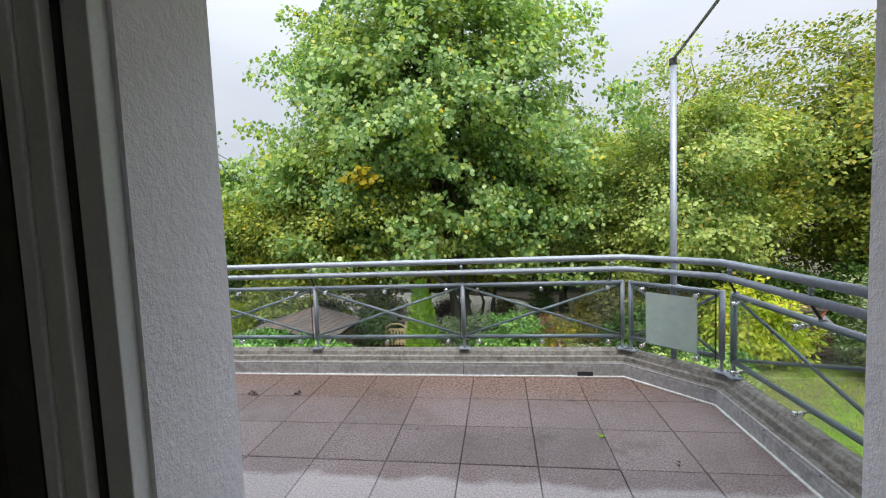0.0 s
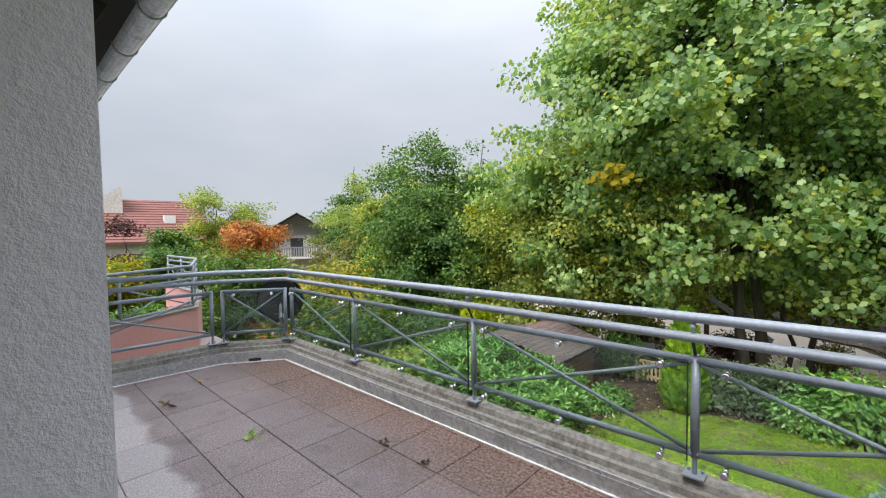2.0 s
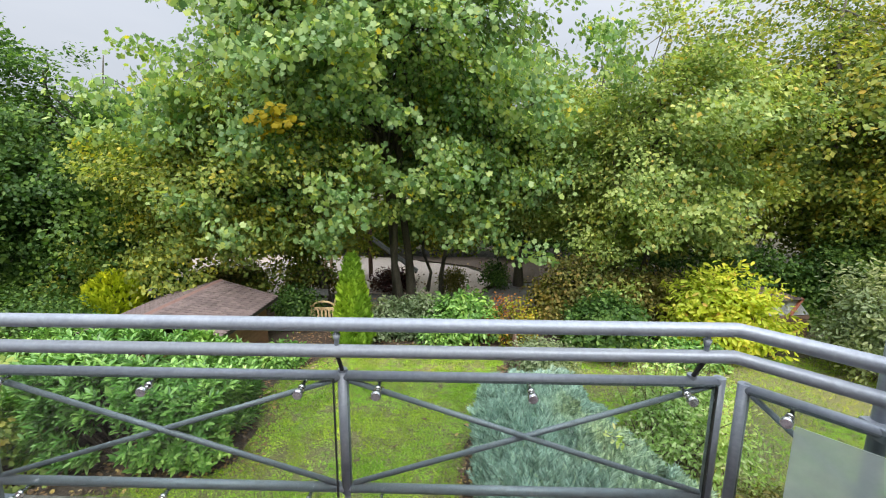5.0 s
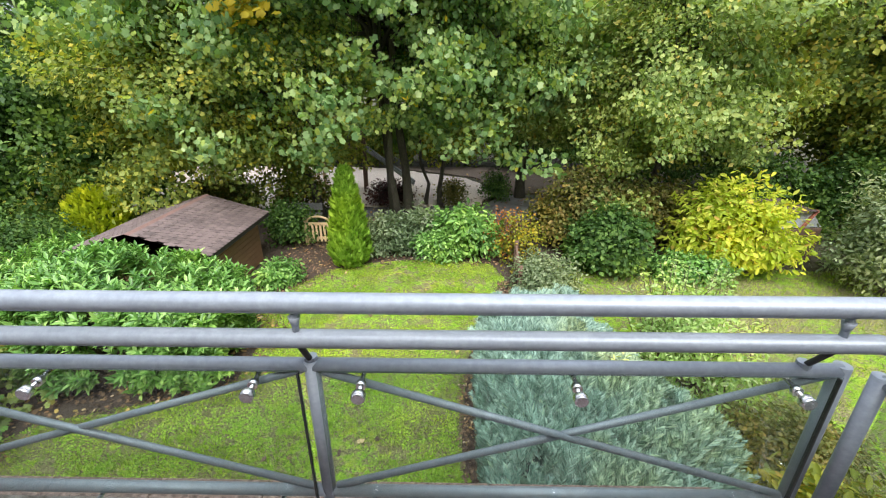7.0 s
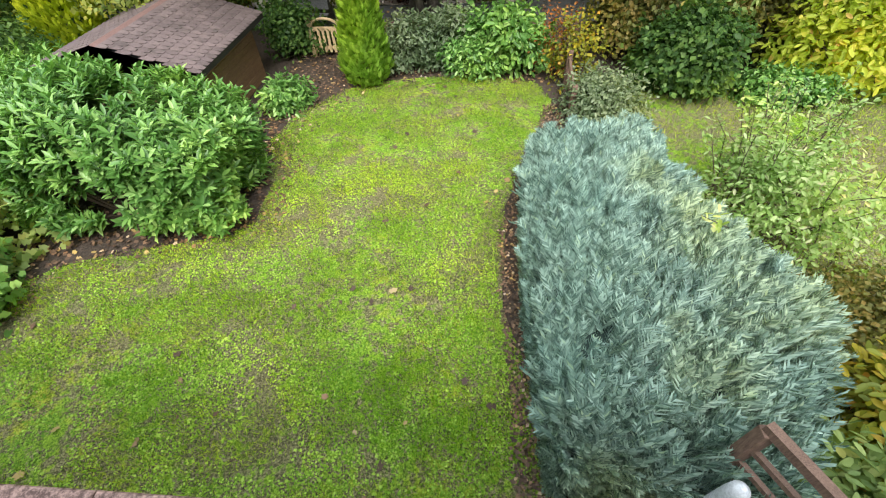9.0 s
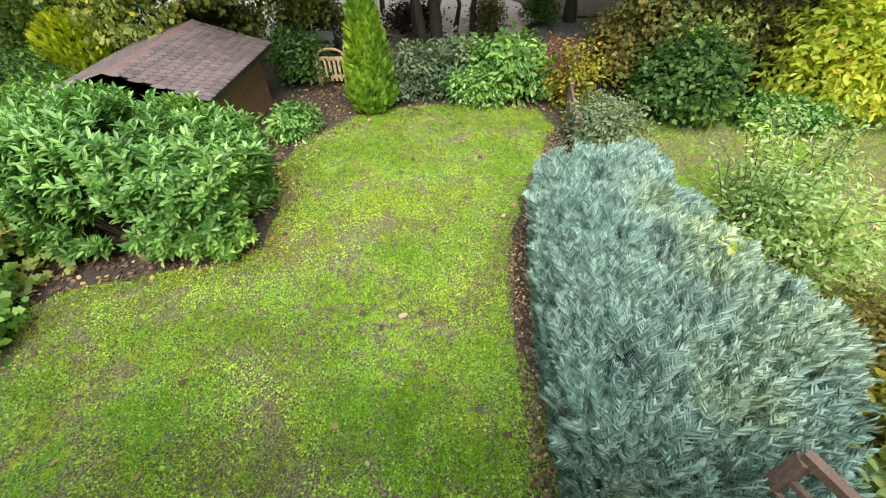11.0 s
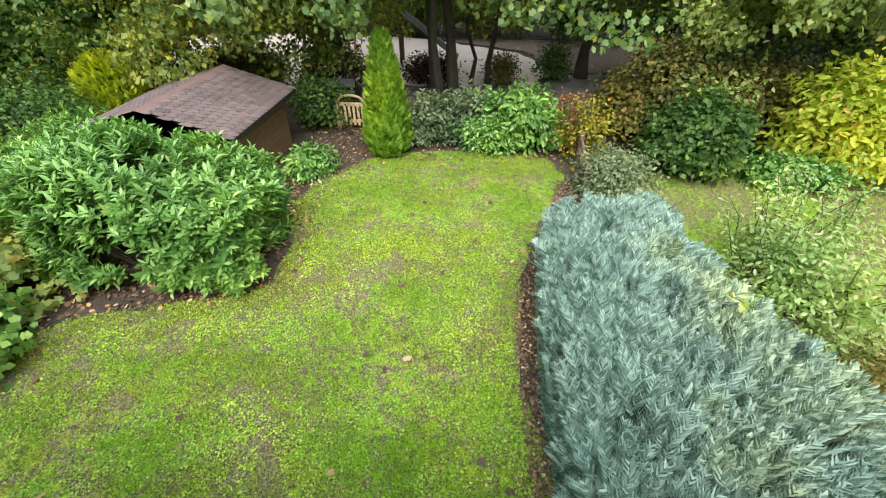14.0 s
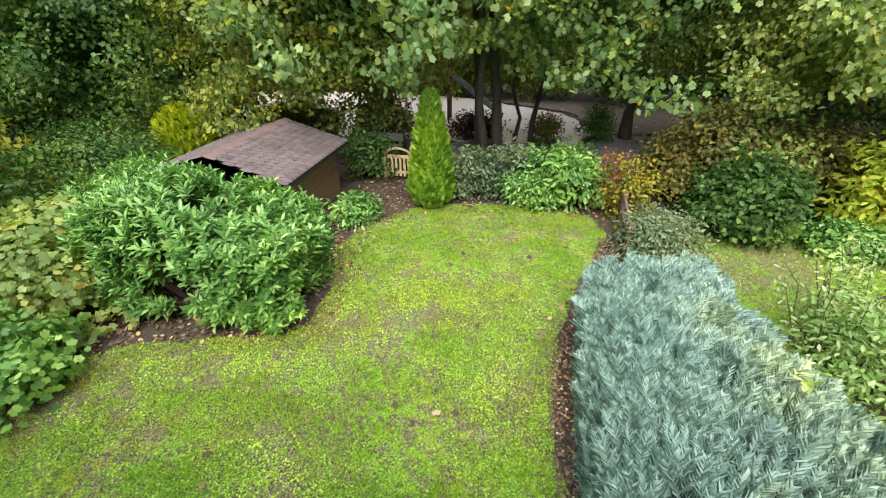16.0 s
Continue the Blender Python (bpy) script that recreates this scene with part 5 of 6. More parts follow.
# shrubs along the far end of the lawn
for k, (nm, lb, x, y, r, n, size, shape, mt) in enumerate((
        ("lavender_bush", "grey-green lavender bush at the end of the lawn", -1.55, 11.7, (0.62, 0.5, 0.95), 70, 0.12, "oval", "grey_leaf"),
        ("lavender_bush", "grey-green lavender bush at the end of the lawn", -0.6, 11.9, (0.7, 0.5, 1.05), 80, 0.12, "oval", "grey_leaf"),
        ("garden_shrub", "fresh green leafy shrub at the end of the lawn", 0.75, 11.75, (0.95, 0.6, 1.15), 100, 0.17, "oval", "laurel_leaf"),
        ("garden_shrub", "low green shrub at the end of the lawn", -0.1, 11.4, (0.6, 0.4, 0.6), 60, 0.12, "oval", "laurel_leaf"),
        ("rose_bush", "thin rose bush with orange autumn leaves", 1.85, 11.3, (0.3, 0.3, 1.2), 9, 0.07, "diamond", "orange_leaf"),
        ("rose_bush", "thin yellow-green rose bush at the fence", 2.3, 11.0, (0.45, 0.4, 1.25), 22, 0.09, "diamond", "autumn_leaf"),
        ("catmint", "grey-green catmint behind the hedge", 2.6, 9.3, (0.7, 0.75, 0.75), 90, 0.09, "oval", "grey_leaf"),
        ("garden_shrub", "dense green shrub on the neighbouring lawn", 4.6, 10.8, (0.95, 0.8, 1.35), 110, 0.14, "diamond", "beech_leaf"),
        ("barberry", "large brownish green shrub in autumn colour", 4.6, 12.6, (1.75, 1.1, 2.0), 190, 0.12, "diamond", "brown_bush"),
        ("barberry", "large brownish green shrub in autumn colour", 6.6, 12.8, (1.6, 1.0, 1.7), 150, 0.12, "diamond", "brown_bush"),
        ("sumac", "bright yellow-green autumn shrub", 7.9, 10.9, (1.4, 1.1, 2.2), 85, 0.17, "oval", "sumac_leaf"),
        ("garden_shrub", "low green shrub below the sumac", 6.6, 10.2, (0.9, 0.5, 0.5), 60, 0.12, "diamond", "laurel_leaf"),
        ("pale_shrub", "grey-green leafy shrub by the timber shed", 10.9, 9.4, (1.3, 1.2, 2.6), 170, 0.12, "oval", "grey_leaf"),
        ("fern", "dark green ferny plants beside the shed", -4.05, 9.75, (0.36, 0.42, 0.38), 36, 0.12, "oval", "laurel_leaf"),
        ("garden_shrub", "loose green shrub behind the shed", -4.6, 12.4, (0.75, 0.5, 1.15), 60, 0.11, "diamond", "beech_leaf"),
        ("spirea", "sparse brownish shrub beside the path", -5.4, 15.9, (1.2, 0.5, 1.3), 80, 0.11, "diamond", "brown_bush"),
        ("spirea", "sparse brownish shrub beside the path", -8.2, 15.6, (1.5, 0.6, 1.3), 90, 0.11, "diamond", "brown_bush"),
        ("spirea", "sparse brownish shrub on the sand", -2.1, 16.8, (0.85, 0.5, 0.75), 60, 0.1, "diamond", "purple_leaf"),
        ("spirea", "small round dark shrub on the sand", 0.35, 16.9, (0.42, 0.42, 0.8), 50, 0.08, "diamond", "brown_bush"),
        ("box_ball", "small dark green clipped shrub", 2.2, 17.6, (0.42, 0.42, 1.0), 60, 0.08, "diamond", "beech_leaf"),
        ("undergrowth", "low brownish green undergrowth behind the sand", -9.5, 25.2, (5.5, 1.0, 2.8), 260, 0.2, "diamond", "brown_bush"),
        ("undergrowth", "low green undergrowth behind the sand", -0.8, 24.9, (5.0, 1.0, 3.0), 260, 0.2, "diamond", "right_leaf"),
        ("undergrowth", "dark undergrowth in the wood", 7.0, 23.9, (4.5, 1.2, 3.6), 260, 0.2, "diamond", "beech_leaf"),
        ("undergrowth", "dark undergrowth in the wood", 11.0, 19.8, (3.4, 1.2, 3.6), 240, 0.16, "diamond", "beech_leaf"),
        ("undergrowth", "dark undergrowth behind the sumac", 10.5, 13.6, (2.2, 0.8, 2.2), 150, 0.14, "diamond", "beech_leaf"),
        ("undergrowth", "dark undergrowth behind the sumac", 13.5, 13.0, (2.2, 1.0, 2.6), 170, 0.14, "diamond", "beech_leaf"),
        ("undergrowth", "low green hedge beside the path", -12.5, 13.0, (3.2, 0.6, 0.9), 120, 0.11, "diamond", "beech_leaf"),
        ("undergrowth", "pale green shrub beside the path", -9.0, 16.2, (1.6, 0.6, 0.9), 90, 0.11, "diamond", "light_leaf"))):
    bush(nm, lb, (x, y, G), r, n, 55, 0.17 + 0.04 * max(r), size, shape, M[mt], 60 + k)

# apple-like shrub with long shoots beside the hedge
rs = np.random.RandomState(90)
sh = thing("apple_shrub", "open shrub with long shoots and pale green leaves", "shrub")
P, N, A = [], [], []
for k in range(46):
    b = np.array([4.5 + rs.normal() * 0.35, 6.7 + rs.normal() * 0.45, G - 0.02])
    d = np.array([rs.normal() * 0.55, rs.normal() * 0.5, 1.5 + rs.uniform(0, 0.7)])
    pts = [b + d * s + np.array([rs.normal() * 0.03, rs.normal() * 0.03, -0.25 * s * s]) for s in (0, 0.35, 0.7, 1.0)]
    part("stem", tube(bmesh.new(), [p.tolist() for p in pts], [0.011, 0.009, 0.006, 0.003], 5, False), M["twig"], sh)
    for j in range(46):
        s = rs.uniform(0.25, 1.0)
        p = b + d * s + np.array([0, 0, -0.25 * s * s])
        P.append(p + rs.normal(size=3) * 0.04)
        A.append(rs.normal(size=3) + d * 0.3)
        N.append(np.array([0, 0, 0.9]) + rs.normal(size=3) * 0.5)
scatter("foliage", P, N, A, 0.085 * rs.uniform(0.7, 1.3, len(P)), "oval", M["pale_leaf"], sh)
bush("apple_shrub", "low pale green shrub beside the hedge", (4.3, 5.9, G), (0.9, 1.0, 1.25), 90, 40, 0.2, 0.085, "oval", M["pale_leaf"], 91)
bush("heather", "low brown-green shrub beside the hedge", (4.7, 4.2, G), (0.8, 0.9, 0.75), 120, 60, 0.15, 0.06, "diamond", M["brown_bush"], 92)
bush("flowering_shrub", "leafy yellow-green shrub with small orange flowers", (4.1, 2.9, G), (0.75, 0.7, 1.2), 90, 40, 0.18, 0.13, "oval", M["autumn_leaf"], 93)
bush("garden_shrub", "leafy green shrub beside the patio screen", (3.2, 2.2, G), (0.6, 0.5, 1.05), 70, 40, 0.16, 0.12, "oval", M["light_leaf"], 94)

scatter("plants", PLANTER[1], np.array([0, 0, 1.0]) + np.random.RandomState(72).normal(size=(500, 3)) * 0.6, np.random.RandomState(73).normal(size=(500, 3)), 0.09, "oval", M["laurel_leaf"], PLANTER[0])

# trees and bushes round the distant houses
for k, (nm, lb, x, y, zt, w, mt) in enumerate((
        ("orange_tree", "orange-red autumn tree by the distant houses", -24, 8.4, 3.2, 1.7, "orange_leaf"),
        ("garden_tree", "yellow-green tree by the distant house", -29.5, 8.6, 5.0, 2.6, "lime_leaf"),
        ("garden_tree", "green shrub tree on the neighbouring plot", -20, 3.7, 1.7, 1.25, "beech_leaf"),
        ("garden_tree", "yellow-green shrub tree on the neighbouring plot", -18, 0.6, 1.5, 1.2, "autumn_leaf"),
        ("garden_tree", "small dark purple-leaved garden shrub", -24, 2.8, 1.8, 1.2, "purple_leaf"),
        ("garden_tree", "green spreading juniper shrub", -15.5, 5.2, 0.75, 2.0, "beech_leaf"),
        ("garden_tree", "low orange-brown autumn garden shrub", -15.0, 6.2, -0.5, 1.2, "orange_leaf"),
        ("garden_tree", "yellow-green shrub tree before the hornbeam", -17.5, 12.8, 0.6, 1.5, "sumac_leaf"),
        ("garden_tree", "green tree beside the distant house", -37, 30, 2.6, 3.0, "beech_leaf"))):
    hh = zt - G
    tree(nm, lb, (x, y, G), (0, 0), hh * 0.9, 0.09, (x, y, G + hh * 0.55), (w, w, hh * 0.47), 198, 80, 0.3, 0.15, "diamond", M[mt], 120 + k, group="distant garden trees", n_limbs=14, amount=0.35)
bm = bmesh.new()
bmesh.ops.create_grid(bm, x_segments=40, y_segments=6, size=1)
for v in bm.verts:
    a = 2.2 + v.co.x * 0.9
    r = 420 + v.co.y * 90
    h = max(0, 1 - abs(v.co.y)) * (16 + 8 * noise.noise(Vector((v.co.x * 3, 0, 0))))
    v.co = (r * math.cos(a), r * math.sin(a), G - 1 + h)
tagged(part("far_hills", bm, M["wood_floor"]), "low wooded hills on the horizon", "hills", kind="structure")

# ---- garden things ----
shed = thing("garden_shed", "brown wooden garden shed with a shingled saddle roof", "shed", (0, 0, 0))
XR, XL, XM, YN, YF = -4.76, -8.0, -6.40, 8.22, 11.36
ZE, ZR = -1.86, -1.39
for k in range(10):
    z = G + 0.13 * k
    bm = box(bmesh.new(), XR - 0.27, XR - 0.235, YN + 0.25, YF - 0.25, z + 0.004, z + 0.126, 0.006)
    part("board", bm, M["shed_wood"], shed)
bm = box(bmesh.new(), XL + 0.27, XR - 0.275, YN + 0.26, YF - 0.26, G, ZE)
part("body", bm, M["shed_wood"], shed)
for y in (YN + 0.06, YF - 0.25):
    bm = bmesh.new()
    bm.faces.new([bm.verts.new(p) for p in ((XL + 0.27, y, ZE - 0.02), (XR - 0.27, y, ZE - 0.02), (XM, y, ZR - 0.03))])
    bmesh.ops.solidify(bm, geom=bm.faces[:], thickness=0.03)
    part("gable", bm, M["shed_wood"], shed)
for sx, xe in ((1, XR), (-1, XL)):
    bm = bmesh.new()
    vs = [bm.verts.new(p) for p in ((XM, YN, ZR), (xe, YN, ZE), (xe, YF, ZE), (XM, YF, ZR))]
    bm.faces.new(vs)
    bmesh.ops.solidify(bm, geom=bm.faces[:], thickness=0.05)
    for v in bm.verts:
        v.co.z -= 0.03
    part("roof_deck", bm, M["dark_wood"], shed)
    # rows of rounded shingles
    rows, cols = 9, 20
    bm = bmesh.new()
    hexa = [(-0.5, 0.0), (-0.5, 0.62), (-0.28, 1.0), (0.28, 1.0), (0.5, 0.62), (0.5, 0.0)]
    slope = Vector((xe - XM, 0, ZE - ZR))
    nrm = Vector((-slope.z * sx, 0, abs(slope.x))).normalized()
    me = None
    for i in range(rows):
        for j in range(cols):
            w = (YF - YN) / cols
            oy = YN + (j + 0.5 + (0.5 if i % 2 and j < cols - 1 else 0)) * w
            if me is None:
                b2 = bmesh.new()
                lo = [b2.verts.new((a * w * 0.97, b * slope.length / rows * 1.22, 0.006 + 0.012 * b)) for a, b in hexa]
                b2.faces.new(lo)
                r = bmesh.ops.extrude_face_region(b2, geom=b2.faces[:])
                for v in r["geom"]:
                    if isinstance(v, bmesh.types.BMVert):
                        v.co.z += 0.008
                bmesh.ops.recalc_face_normals(b2, faces=b2.faces)
                me = bpy.data.meshes.new("shingle")
                b2.to_mesh(me)
                b2.free()
                me.materials.append(M["shingle"])
            o = new("shingle", me)
            o.parent = shed
            p = Vector((XM, oy, ZR)) + slope * (i / rows) + nrm * 0.022
            ex, ey = Vector((0, -sx, 0)), slope.normalized()
            o.matrix_basis = Matrix.Translation(p) @ Matrix((ex, ey, ex.cross(ey))).transposed().to_4x4()
    bm = bmesh.new()
    box(bm, xe - 0.02, xe + 0.02, YN, YF, ZE - 0.09, ZE + 0.012)
    part("eaves_trim", bm, M["dark_wood"], shed)
    bm = bmesh.new()
    vs = [bm.verts.new(p) for p in ((XM, YN - 0.015, ZR + 0.05), (xe, YN - 0.015, ZE + 0.05), (xe, YN - 0.015, ZE - 0.06), (XM, YN - 0.015, ZR - 0.07))]
    bm.faces.new(vs)
    bmesh.ops.solidify(bm, geom=bm.faces[:], thickness=0.03)
    part("barge_board", bm, M["ridge"], shed)
bm = bmesh.new()
sweep(bm, [(0.14, ZR - 0.005), (0, ZR + 0.05), (-0.14, ZR - 0.005), (0, ZR + 0.03)], [(XM, YN - 0.01), (XM, YF + 0.01)])
part("ridge_cap", bm, M["ridge"], shed)

gate = thing("garden_gate", "pale wooden slatted garden gate with an arched top", "gate", (-3.72, 12.35, G))
for x in (-0.40, 0.40):
    part("gate_post", box(bmesh.new(), x - 0.045, x + 0.045, -0.045, 0.045, -0.02, 0.98 if x > 0 else 0.9, 0.008), M["pale_wood"], gate)
for z in (0.16, 0.62):
    part("rail", box(bmesh.new(), -0.36, 0.36, -0.02, 0.02, z, z + 0.09, 0.006), M["pale_wood"], gate)
for k in range(6):
    x = -0.3 + 0.12 * k
    part("slat", box(bmesh.new(), x - 0.034, x + 0.034, -0.042, -0.022, 0.1, 0.70, 0.005), M["pale_wood"], gate)
bm = tube(bmesh.new(), [(0.36 * math.cos(a), 0, 0.70 + 0.2 * math.sin(a)) for a in (math.pi * i / 10 for i in range(11))], 0.034, 6)
part("arch", bm, M["pale_wood"], gate)

fence = thing("timber_fence", "low weathered wooden fence at the lawn corner", "fence")
for k, (x, y, h) in enumerate(((1.98, 9.2, 0.75), (2.08, 10.6, 0.85), (2.2, 12.2, 0.95))):
    part("post", box(bmesh.new(), x - 0.05, x + 0.05, y - 0.05, y + 0.05, G - 0.05, G + h, 0.008), M["old_wood"], fence)
for z0, z1 in ((0.35, 0.5), (0.6, 0.75)):
    part("rail", tube(bmesh.new(), [(1.98, 9.1, G + z0), (2.08, 10.6, G + (z0 + z1) / 2), (2.2, 12.3, G + z1)], 0.035, 6), M["old_wood"], fence)
wall = thing("low_timber_edging", "low weathered wooden boundary fence along the path", "fence")
for k in range(12):
    x = -3.0 + k * 0.62
    if -3.9 < x < -2.9:
        continue
    part("board", box(bmesh.new(), x, x + 0.6, 13.15, 13.19, G, G + 0.55, 0.005), M["old_wood"], wall)

# patio screen and pipe below the terrace
scr = thing("patio_screen", "weathered wooden patio screen with posts and cross rails", "screen")
for x, y, h in ((2.0, 2.42, 1.72), (2.35, 1.75, 1.72)):
    part("post", box(bmesh.new(), x - 0.045, x + 0.045, y - 0.045, y + 0.045, G - 0.02, G + h, 0.008), M["old_wood"], scr)
part("cap_rail", tube(bmesh.new(), [(1.99, 2.45, G + 1.74), (2.37, 1.70, G + 1.74)], 0.05, 4), M["old_wood"], scr)
for k in range(7):
    part("slat", tube(bmesh.new(), [(2.0, 2.42, G + 0.2 + 0.21 * k), (2.35, 1.75, G + 0.2 + 0.21 * k)], 0.03, 4), M["old_wood"], scr)
pp = thing("parasol_cover", "closed white-grey plastic covered parasol beside the screen", "parasol", (1.86, 2.15, G))
part("cover", tube(bmesh.new(), [(0, 0, 0.12), (0, 0, 0.3), (0, 0, 1.3), (0, 0, 1.42), (0, 0, 1.46)], [0.05, 0.075, 0.07, 0.06, 0.02], 12), M["white_pipe"], pp, smooth=True)
part("foot", tube(bmesh.new(), [(0, 0, 0), (0, 0, 0.12)], [0.16, 0.06], 12), M["grey_metal"], pp)

# timber hut on the neighbouring plot
hut = thing("timber_hut", "small dark timber hut with white boarding, half hidden by shrubs", "hut", (9.6, 11.8, G), "", 8)
for k in range(8):
    part("board", box(bmesh.new(), -0.95, 0.95, -0.55, -0.5, 0.02 + 0.12 * k, 0.12 + 0.12 * k, 0.006), M["old_wood"], hut)
part("body", box(bmesh.new(), -0.94, 0.94, -0.49, 0.6, 0, 0.98), M["old_wood"], hut)
bm = bmesh.new()
vs = [bm.verts.new(p) for p in ((-0.95, -0.52, 0.99), (0.95, -0.52, 0.99), (0.5, -0.52, 1.45), (-0.95, -0.52, 1.4))]
bm.faces.new(vs)
bmesh.ops.solidify(bm, geom=bm.faces[:], thickness=0.04)
part("white_panel", bm, M["white_pipe"], hut, "white boarded gable")
part("red_trim", tube(bmesh.new(), [(0.30, -0.56, 1.0), (0.62, -0.56, 1.5)], 0.045, 4), M["brick"], hut)
bm = bmesh.new()
vs = [bm.verts.new(p) for p in ((-1.1, -0.65, 1.42), (0.6, -0.65, 1.5), (0.6, 0.7, 1.5), (-1.1, 0.7, 1.42))]
bm.faces.new(vs)
bmesh.ops.solidify(bm, geom=bm.faces[:], thickness=0.05)
part("roof", bm, M["shingle"], hut)

# playground
sl = thing("slide", "grey metal playground slide on posts", "slide", (-2.6, 19.0, G))
bm = bmesh.new()
for a, b in (((-1.0, 0.2, 1.9), (1.3, -0.3, 0.35)), ((-1.0, 0.65, 1.9), (1.3, 0.15, 0.35))):
    tube(bm, [a, b], 0.07, 6)
bm.faces.new([bm.verts.new(p) for p in ((-1.0, 0.2, 1.86), (1.3, -0.3, 0.31), (1.3, 0.15, 0.31), (-1.0, 0.65, 1.86))])
part("chute", bm, M["grey_metal"], sl)
for x, y, h in ((-1.0, 0.2, 2.6), (-1.0, 0.65, 2.6), (-1.7, 0.2, 2.6), (-1.7, 0.65, 2.6), (0.9, -0.2, 0.6)):
    part("post", tube(bmesh.new(), [(x, y, -0.05), (x, y, h)], 0.06, 8), M["old_wood"], sl)
part("platform", box(bmesh.new(), -1.75, -0.95, 0.15, 0.7, 1.78, 1.86), M["old_wood"], sl)
pf = thing("play_frame", "wooden play frame with a blue panel", "play frame", (-6.1, 18.5, G))
for x, y in ((-0.7, 0), (0.6, 0), (-0.7, 0.9), (0.6, 0.9)):
    part("post", tube(bmesh.new(), [(x, y, -0.05), (x, y, 2.3)], 0.07, 8), M["pale_wood"], pf)
part("panel", box(bmesh.new(), -0.2, 0.58, -0.05, 0.0, 1.35, 1.75, 0.01), M["blue"], pf, "blue panel")
part("beam", tube(bmesh.new(), [(-0.9, 0, 2.25), (0.8, 0, 2.25)], 0.07, 8), M["old_wood"], pf)
bench = thing("bench", "grey bench beside the footpath", "bench", (-4.8, 13.9, G))
part("seat", box(bmesh.new(), -0.7, 0.7, -0.2, 0.2, 0.42, 0.47, 0.01), M["grey_metal"], bench)
part("backrest", box(bmesh.new(), -0.7, 0.7, 0.22, 0.26, 0.55, 0.8, 0.01), M["grey_metal"], bench)
for x in (-0.55, 0.55):
    part("leg", box(bmesh.new(), x - 0.03, x + 0.03, -0.18, 0.24, 0, 0.42), M["grey_metal"], bench)

# ---- ground cover ----
def inside(poly, x, y):
    hit = False
    j = len(poly) - 1
    for i in range(len(poly)):
        (xi, yi), (xj, yj) = poly[i], poly[j]
        if (yi > y) != (yj > y) and x < (xj - xi) * (y - yi) / (yj - yi) + xi:
            hit = not hit
        j = i
    return hit


def cover(name, label, poly, count, z, size, shape, mat, seed, upright, thresh=None, freq=1.0, near=None):
    rs = np.random.RandomState(seed)
    xs, ys = [p[0] for p in poly], [p[1] for p in poly]
    P = []
    while len(P) < count:
        x, y = rs.uniform(min(xs), max(xs)), rs.uniform(min(ys), max(ys))
        if near and rs.rand() > near(x, y):
            continue
        if thresh is not None and noise.noise(Vector((x * freq, y * freq, seed * 0.371 + 0.43))) + 0.5 * noise.noise(Vector((x * freq * 3.1, y * freq * 3.1, seed * 0.17 + 0.29))) < thresh + rs.normal() * 0.12:
            continue
        if inside(poly, x, y):
            P.append((x, y, z))
    P = np.array(P)
    if upright:
        A = np.array([0, 0, 1.0]) + rs.normal(size=P.shape) * 0.5
        N = rs.normal(size=P.shape) + np.array([0, 0, 0.3])
    else:
        N = np.array([0, 0, 1.0]) + rs.normal(size=P.shape) * 0.3
        A = rs.normal(size=P.shape)
    P[:, 2] += rs.uniform(0, 0.012, len(P))
    ob = scatter(name, P, N, A, size * rs.uniform(0.6, 1.4, len(P)), shape, mat)
    return tagged(ob, label, name.replace("_", " "), kind="stuff")


cover("grass", "short mossy lawn grass", LAWN, 80000, G - 0.004, 0.055, "blade", M["grass"], 201, True, -0.08, 1.3)
cover("clover", "small clover leaves in the lawn", LAWN, 42000, G + 0.006, 0.021, "clover", M["clover"], 202, False, 0.05, 1.6)
cover("grass_neighbour", "grass of the neighbouring lawn", [(2.7, 2.5), (11, 2.5), (11, 10.6), (2.7, 10.7)], 30000, G - 0.01, 0.08, "blade", M["grass"], 203, True)
for k, (cx, cy, rx, ry, n) in enumerate(((-0.8, 3.25, 1.15, 0.75, 7000), (0.08, 4.05, 0.4, 0.6, 1300), (-1.08, 5.85, 0.8, 0.55, 2000), (-3.1, 4.5, 1.0, 0.5, 2000), (-3.3, 3.2, 0.9, 0.5, 1700), (0.2, 2.85, 0.7, 0.45, 2000))):
    rim = [(cx + rx * math.cos(a) * (1 + 0.2 * math.sin(3 * a + k)), cy + ry * math.sin(a) * (1 + 0.2 * math.cos(2 * a + k))) for a in (math.pi * i / 12 for i in range(24))]

    def fade(x, y, cx=cx, cy=cy, rx=rx, ry=ry):
        return max(0.0, 1.1 - math.hypot((x - cx) / rx, (y - cy) / ry)) ** 0.8

    cover("lush_grass", "lush darker green tuft of grass in the lawn", rim, n, G - 0.004, 0.055, "blade", M["lush"], 220 + k, True, -0.35, 3.0, fade)
BED = [(-8.0, 2.3), (-6.6, 2.3), (-5.6, 4.8), (-2.9, 5.8), (-3.2, 9.0), (-2.2, 10.4), (2.2, 11.0), (2.3, 12.8), (-4.6, 13.2), (-4.4, 8.0), (-7.0, 5.6)]
cover("fallen_leaves_bed", "brown and red fallen leaves on the soil", BED, 5500, G + 0.0, 0.058, "maple", M["litter"], 204, False)
cover("fallen_leaves_lawn", "scattered fallen leaves on the lawn", LAWN, 60, G + 0.02, 0.085, "maple", M["litter"], 205, False)
cover("fallen_leaves_hedge", "brown leaf crumbs on the bare strip under the hedge", [(0.55, 2.3), (1.1, 2.3), (1.0, 6.0), (1.75, 8.3), (2.0, 9.8), (1.55, 9.8), (1.25, 8.4), (0.5, 6.0)], 3800, G + 0.03, 0.05, "diamond", M["litter"], 208, False)
